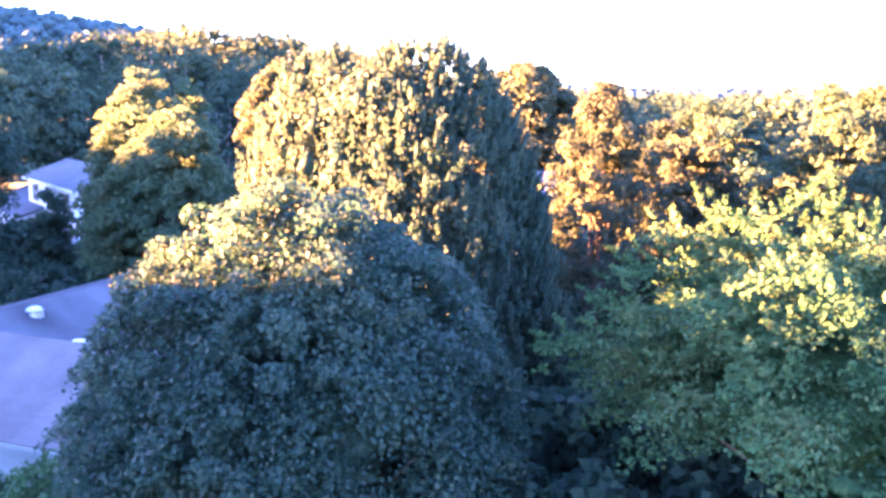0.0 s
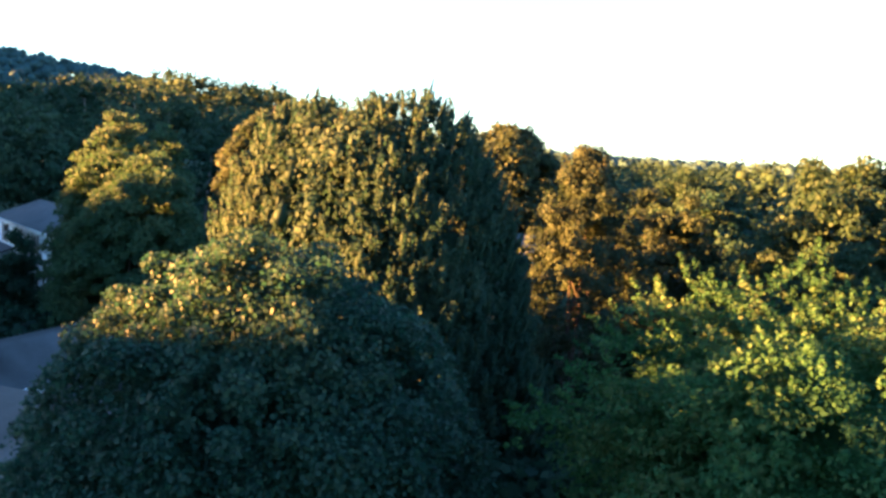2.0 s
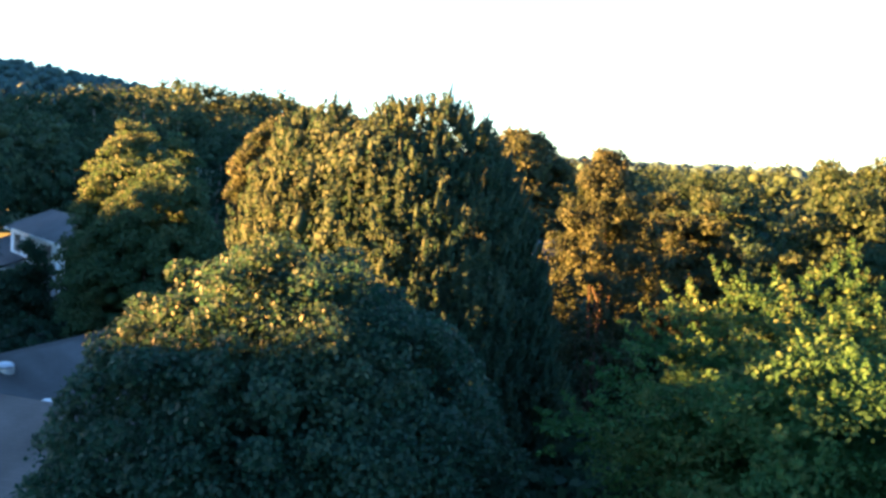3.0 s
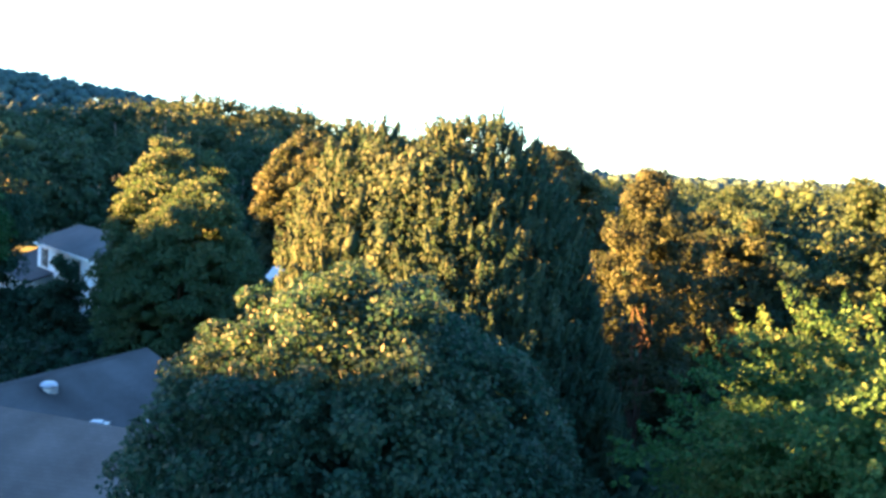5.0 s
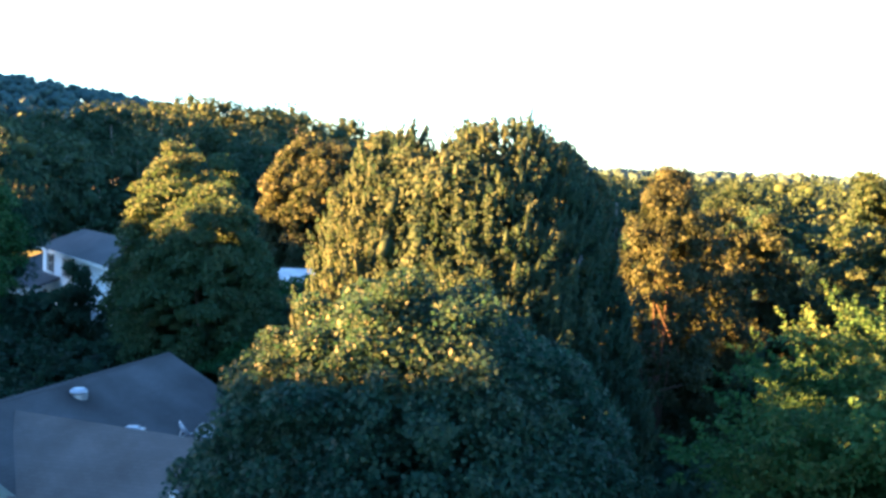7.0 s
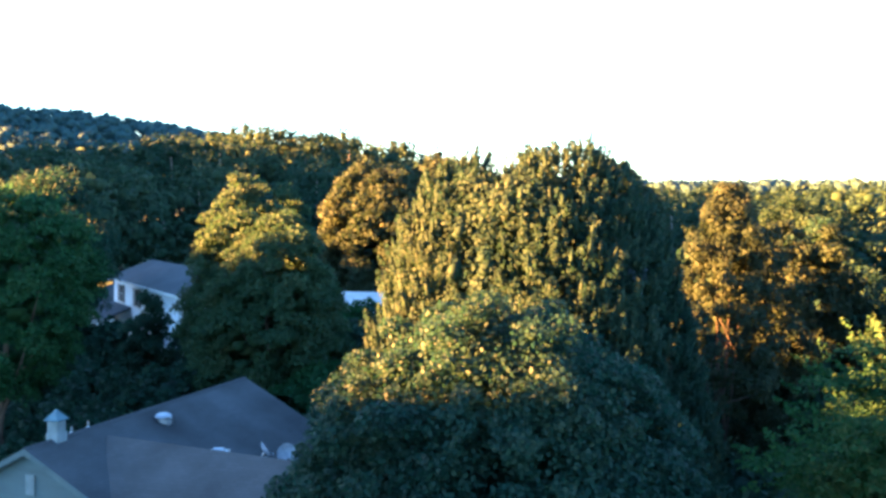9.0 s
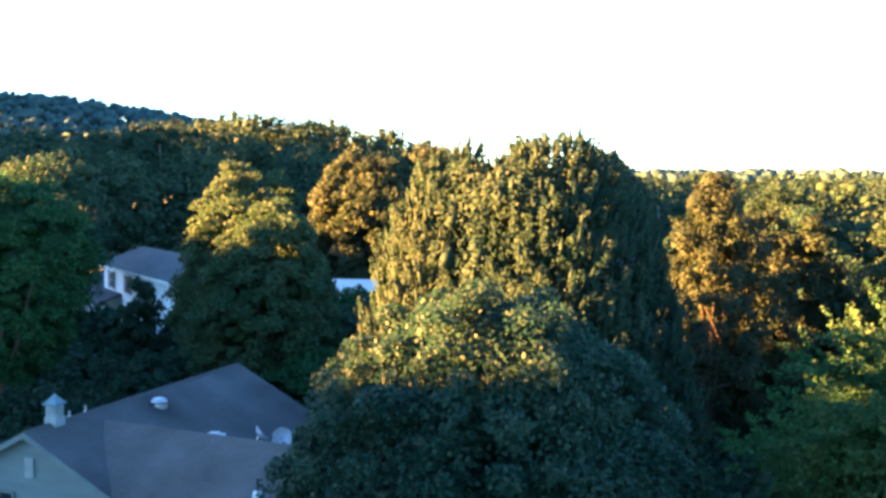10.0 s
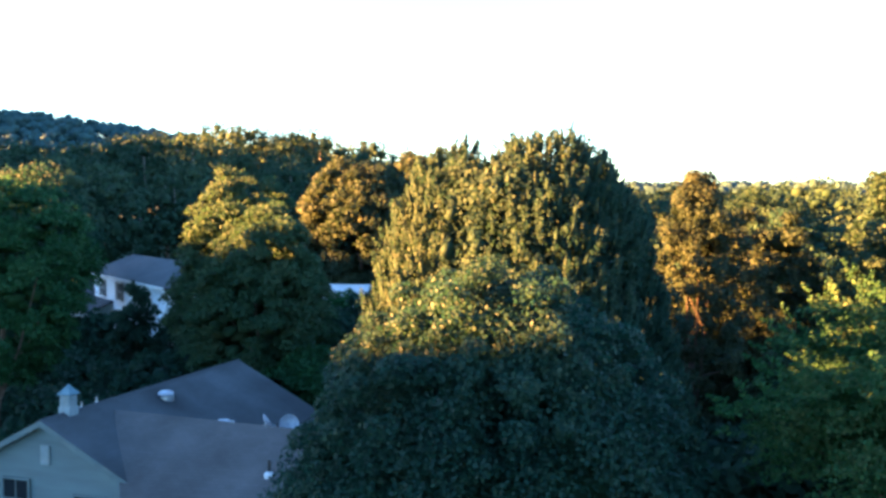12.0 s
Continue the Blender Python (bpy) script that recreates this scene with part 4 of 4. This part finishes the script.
near_woods = scatter(61, 125, -100, 70, 86, 155, 6.0, lambda x, y: abs(x) < 0.62 * y + 12 and not (-42 < x < -20 and y < 92), 4.2, 15.0)
near_woods = [(x, y, r, h * (1 - 0.16 * float(smooth((x + 8) / 14)) - 0.1 * math.exp(-((x + 22) / 12) ** 2))) for x, y, r, h in near_woods]
woods("near_woods", "mixed deciduous woods rising behind the gardens", near_woods, WOODS, 1150, 0.5, 62, clumps=24, low=-0.3, clump=0.36)
woods_trunks("woods_trunks", "slim pale grey trunks standing in the shaded woods", near_woods, 76)
side_woods = scatter(63, 26, -75, -36, 52, 100, 6.0, lambda x, y: y > 80, 4.2, 15.0) + scatter(64, 40, 28, 75, 45, 95, 6.0, lambda x, y: True, 4.0, 13.0)
woods("side_woods", "deciduous woods flanking the gardens", side_woods, WOODS, 900, 0.52, 65, clumps=24, clump=0.36)
mid_woods = scatter(66, 290, -260, 220, 158, 420, 9.0, lambda x, y: abs(x) < 0.62 * y + 12, 5.0, 15.5, 0.07)
woods("mid_woods", "continuous wooded hillside", mid_woods, WOODS, 260, 0.95, 67, clumps=11, low=0.1, clump=0.4)
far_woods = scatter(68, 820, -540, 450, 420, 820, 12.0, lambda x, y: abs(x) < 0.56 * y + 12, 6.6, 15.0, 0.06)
# the ridge's haze is in its leaf colour
woods("far_woods", "distant wooded ridge with haze put into its blue-green leaf colour", far_woods, HAZED_HILL, 60, 1.6, 69, clumps=7, low=-0.6, clump=0.62, fill=0.68)
# an unseen wood, added between the gardens and the low sun to shade them
along = Vector((-TO_SUN.y, TO_SUN.x, 0)).normalized()
away = Vector((TO_SUN.x, TO_SUN.y, 0)).normalized()
rb = np.random.default_rng(70)
belt = []
for k in range(120):
    for row in (0, 1):
        side = (k - 60 + 0.5 * row) * 2.7 + 0.3 * rb.normal()
        lands = 19 - side  # where its shadow falls along the gardens
        p = Vector((-4, 19, 0)) + away * (120 + row * 6 + rb.normal()) + along * side
        # heights shaped to lay the edge of the shade on the garden trees
        top = 22.3 + 2.2 * float(smooth((18.4 - lands) / 3.5)) + 1.6 * math.exp(-((lands - 25) / 2.2) ** 2) + 3.0 * math.exp(-((lands - 43.5) / 2.0) ** 2) - 0.6 * math.exp(-((lands - 37) / 3.0) ** 2)
        top += 9.3 * float(smooth((lands - 70) / 20))
        belt.append((p.x + 3, p.y, 2.9, 9.0))
        belt.append((p.x, p.y, 2.8 * rb.uniform(0.9, 1.2), (top - gz(p.x, p.y)) * rb.uniform(0.985, 1.015)))
woods("sun_blocking_woods", "unseen dense woods added in the west to block the low sun", belt, WOODS, 10, 1.8, 71, clumps=14, clump=0.6, fill=1.0)


# ---- small things ----
def post_lamp(at):
    p = thing("post_lamp", "garden post lamp with a small white globe", "lamp", at)
    h = 4.1
    part("post", tube(bmesh.new(), [(0, 0, -0.2), (0, 0, h)], [0.04, 0.025]), BLACK, p)
    part("globe", lathe(bmesh.new(), [(0.03, h), (0.08, h + 0.04), (0.1, h + 0.1), (0.08, h + 0.17), (0.02, h + 0.2)], 14), PLASTIC, p)


post_lamp((-10.2, 42.6, 0.3))


def garden_chair(at, turn):
    c = thing("garden_chair", "white plastic garden chair on the shaded lawn", "chair", at, turn)
    part("seat", boxed(-0.26, 0.26, -0.25, 0.25, 0.4, 0.44, bevel=0.015), PLASTIC, c)
    bm = bmesh.new()
    for k in range(5):
        box(bm, -0.24 + k * 0.1, -0.16 + k * 0.1, 0.22, 0.26, 0.44, 0.92)
    box(bm, -0.27, 0.27, 0.21, 0.27, 0.92, 1.0)
    part("backrest", bm, PLASTIC, c)
    for sx in (-1, 1):
        part("armrest", boxed(sx * 0.29 - 0.03, sx * 0.29 + 0.03, -0.25, 0.26, 0.64, 0.68, bevel=0.012), PLASTIC, c)
        for sy in (-1, 1):
            part("leg", tube(bmesh.new(), [(sx * 0.29, sy * 0.24, 0), (sx * 0.27, sy * 0.22, 0.65)], [0.025, 0.022], 6), PLASTIC, c)


garden_chair((5.1, 41.8, gz(5.1, 41.8)), 10)


def tub(at):
    c = thing("plastic_tub", "blue plastic storage tub on the lawn", "tub", at, 25)
    bm = boxed(-0.35, 0.35, -0.25, 0.25, 0, 0.42)
    for v in bm.verts:
        if v.co.z < 0.1:
            v.co.x, v.co.y = v.co.x * 0.85, v.co.y * 0.85
    part("body", bm, BLUE, c)
    part("lid", boxed(-0.38, 0.38, -0.28, 0.28, 0.42, 0.48, bevel=0.015), BLUE, c)


tub((4.7, 43.6, gz(4.7, 43.6)))


def car(at, turn):
    """A parked saloon: x runs to its nose."""
    c = thing("parked_car", "dark blue saloon car parked before the white house", "car", at, turn)
    bm = bmesh.new()
    side = [(-2.2, 0.35), (-2.2, 0.85), (-1.5, 0.95), (0.9, 0.95), (2.05, 0.78), (2.2, 0.6), (2.2, 0.35)]
    a = [bm.verts.new((x, -0.88, z)) for x, z in side]
    b = [bm.verts.new((x, 0.88, z)) for x, z in side]
    bm.faces.new(a)
    bm.faces.new(b[::-1])
    for k in range(len(side)):
        bm.faces.new((a[k], b[k], b[(k + 1) % len(side)], a[(k + 1) % len(side)]))
    bmesh.ops.bevel(bm, geom=list(bm.edges), offset=0.07, segments=2, affect="EDGES")
    body = part("body", bm, CAR_PAINT, c)
    bm = bmesh.new()
    lo = [bm.verts.new((x, y, 0.93)) for x, y in ((-1.6, -0.8), (1.0, -0.8), (1.0, 0.8), (-1.6, 0.8))]
    hi = [bm.verts.new((x, y, 1.42)) for x, y in ((-1.05, -0.62), (0.3, -0.62), (0.3, 0.62), (-1.05, 0.62))]
    for k in range(4):
        bm.faces.new((lo[k], lo[(k + 1) % 4], hi[(k + 1) % 4], hi[k]))
    bm.faces.new(lo[::-1])
    bm.faces.new(hi)
    part("windows", bm, GLASS, body, "dark car glass")
    part("roof", boxed(-1.1, 0.36, -0.65, 0.65, 1.4, 1.46, bevel=0.025), CAR_PAINT, body)
    for x in (-1.35, 1.35):
        for y in (-0.86, 0.86):
            bm = lathe(bmesh.new(), [(0.2, -0.1), (0.32, -0.09), (0.33, 0.0), (0.32, 0.09), (0.2, 0.1)], 18)
            bmesh.ops.transform(bm, verts=bm.verts, matrix=pose(x, y, 0.33, 90))
            wheel = part("wheel", bm, BLACK, c)
            bm = lathe(bmesh.new(), [(0.05, -0.12), (0.2, -0.105), (0.2, 0.105), (0.05, 0.12)], 14)
            bmesh.ops.transform(bm, verts=bm.verts, matrix=pose(x, y, 0.33, 90))
            part("rim", bm, STEEL, wheel)
    for y in (-0.62, 0.62):
        part("headlight", boxed(2.14, 2.23, y - 0.18, y + 0.18, 0.58, 0.7, bevel=0.02), PLASTIC, body, "pale headlight")
        part("tail_light", boxed(-2.23, -2.15, y - 0.15, y + 0.15, 0.68, 0.8, bevel=0.02), RED_BARK, body, "red tail light")


HOUSE = pose(-33.4, 74.2, 1.6, 0, 0, -54)
spot = HOUSE @ Vector((-4.2, -4.6, 0))
car((spot.x, spot.y, gz(spot.x, spot.y) + 0.06), -54)


def driveway():
    """A concrete drive that follows the ground before the low wing."""
    n = 10
    V, F = [], []
    for i in range(n + 1):
        for j in range(n + 1):
            p = HOUSE @ Vector((-8.5 + 6.5 * i / n, -12 + 10.3 * j / n, 0))
            V.append((p.x, p.y, gz(p.x, p.y) + 0.05))
    for i in range(n):
        for j in range(n):
            a = i * (n + 1) + j
            F.append((a, a + n + 1, a + n + 2, a + 1))
    tagged(new("driveway", mesh_from("driveway", V, F, CONCRETE)), "pale concrete driveway beside the lawn", "driveway", kind="structure")


driveway()


def garden_bin(at):
    c = thing("garden_bin", "weathered blue-grey garden bin among the shrubs", "bin", at, 20)
    bm = boxed(-0.4, 0.4, -0.35, 0.35, 0, 0.95)
    for v in bm.verts:
        if v.co.z < 0.1:
            v.co.x, v.co.y = v.co.x * 0.8, v.co.y * 0.8
    part("body", bm, COPPER, c)
    part("lid", boxed(-0.44, 0.44, -0.4, 0.4, 0.95, 1.03, bevel=0.02), COPPER, c)
    for x in (-0.3, 0.3):
        bm = lathe(bmesh.new(), [(0.03, -0.04), (0.1, -0.035), (0.1, 0.035), (0.03, 0.04)], 12)
        bmesh.ops.transform(bm, verts=bm.verts, matrix=pose(x, 0.33, 0.1, 0, 90))
        part("wheel", bm, BLACK, c)


garden_bin((-27.4, 68.2, gz(-27.4, 68.2)))


def radio_mast(at, height):
    m = thing("radio_mast", "slender lattice radio mast on the far ridge", "mast", at)
    for k in range(3):
        x, y = 1.1 * math.cos(2.094 * k), 1.1 * math.sin(2.094 * k)
        part("leg", tube(bmesh.new(), [(x, y, -1), (x * 0.4, y * 0.4, height)], [0.18, 0.12], 5), STEEL, m)
    bm = bmesh.new()
    for i in range(9):
        z0, z1 = height * i / 9, height * (i + 1) / 9
        for k in range(3):
            q0, q1 = 1.1 * (1 - 0.6 * i / 9), 1.1 * (1 - 0.6 * (i + 1) / 9)
            tube(bm, [(q0 * math.cos(2.094 * k), q0 * math.sin(2.094 * k), z0), (q1 * math.cos(2.094 * k + 2.094), q1 * math.sin(2.094 * k + 2.094), z1)], [0.08, 0.08], 4)
    part("lattice", bm, STEEL, m)


radio_mast((-324, 729, gz(-324, 729)), max(20.0, 92.0 - gz(-324, 729)))
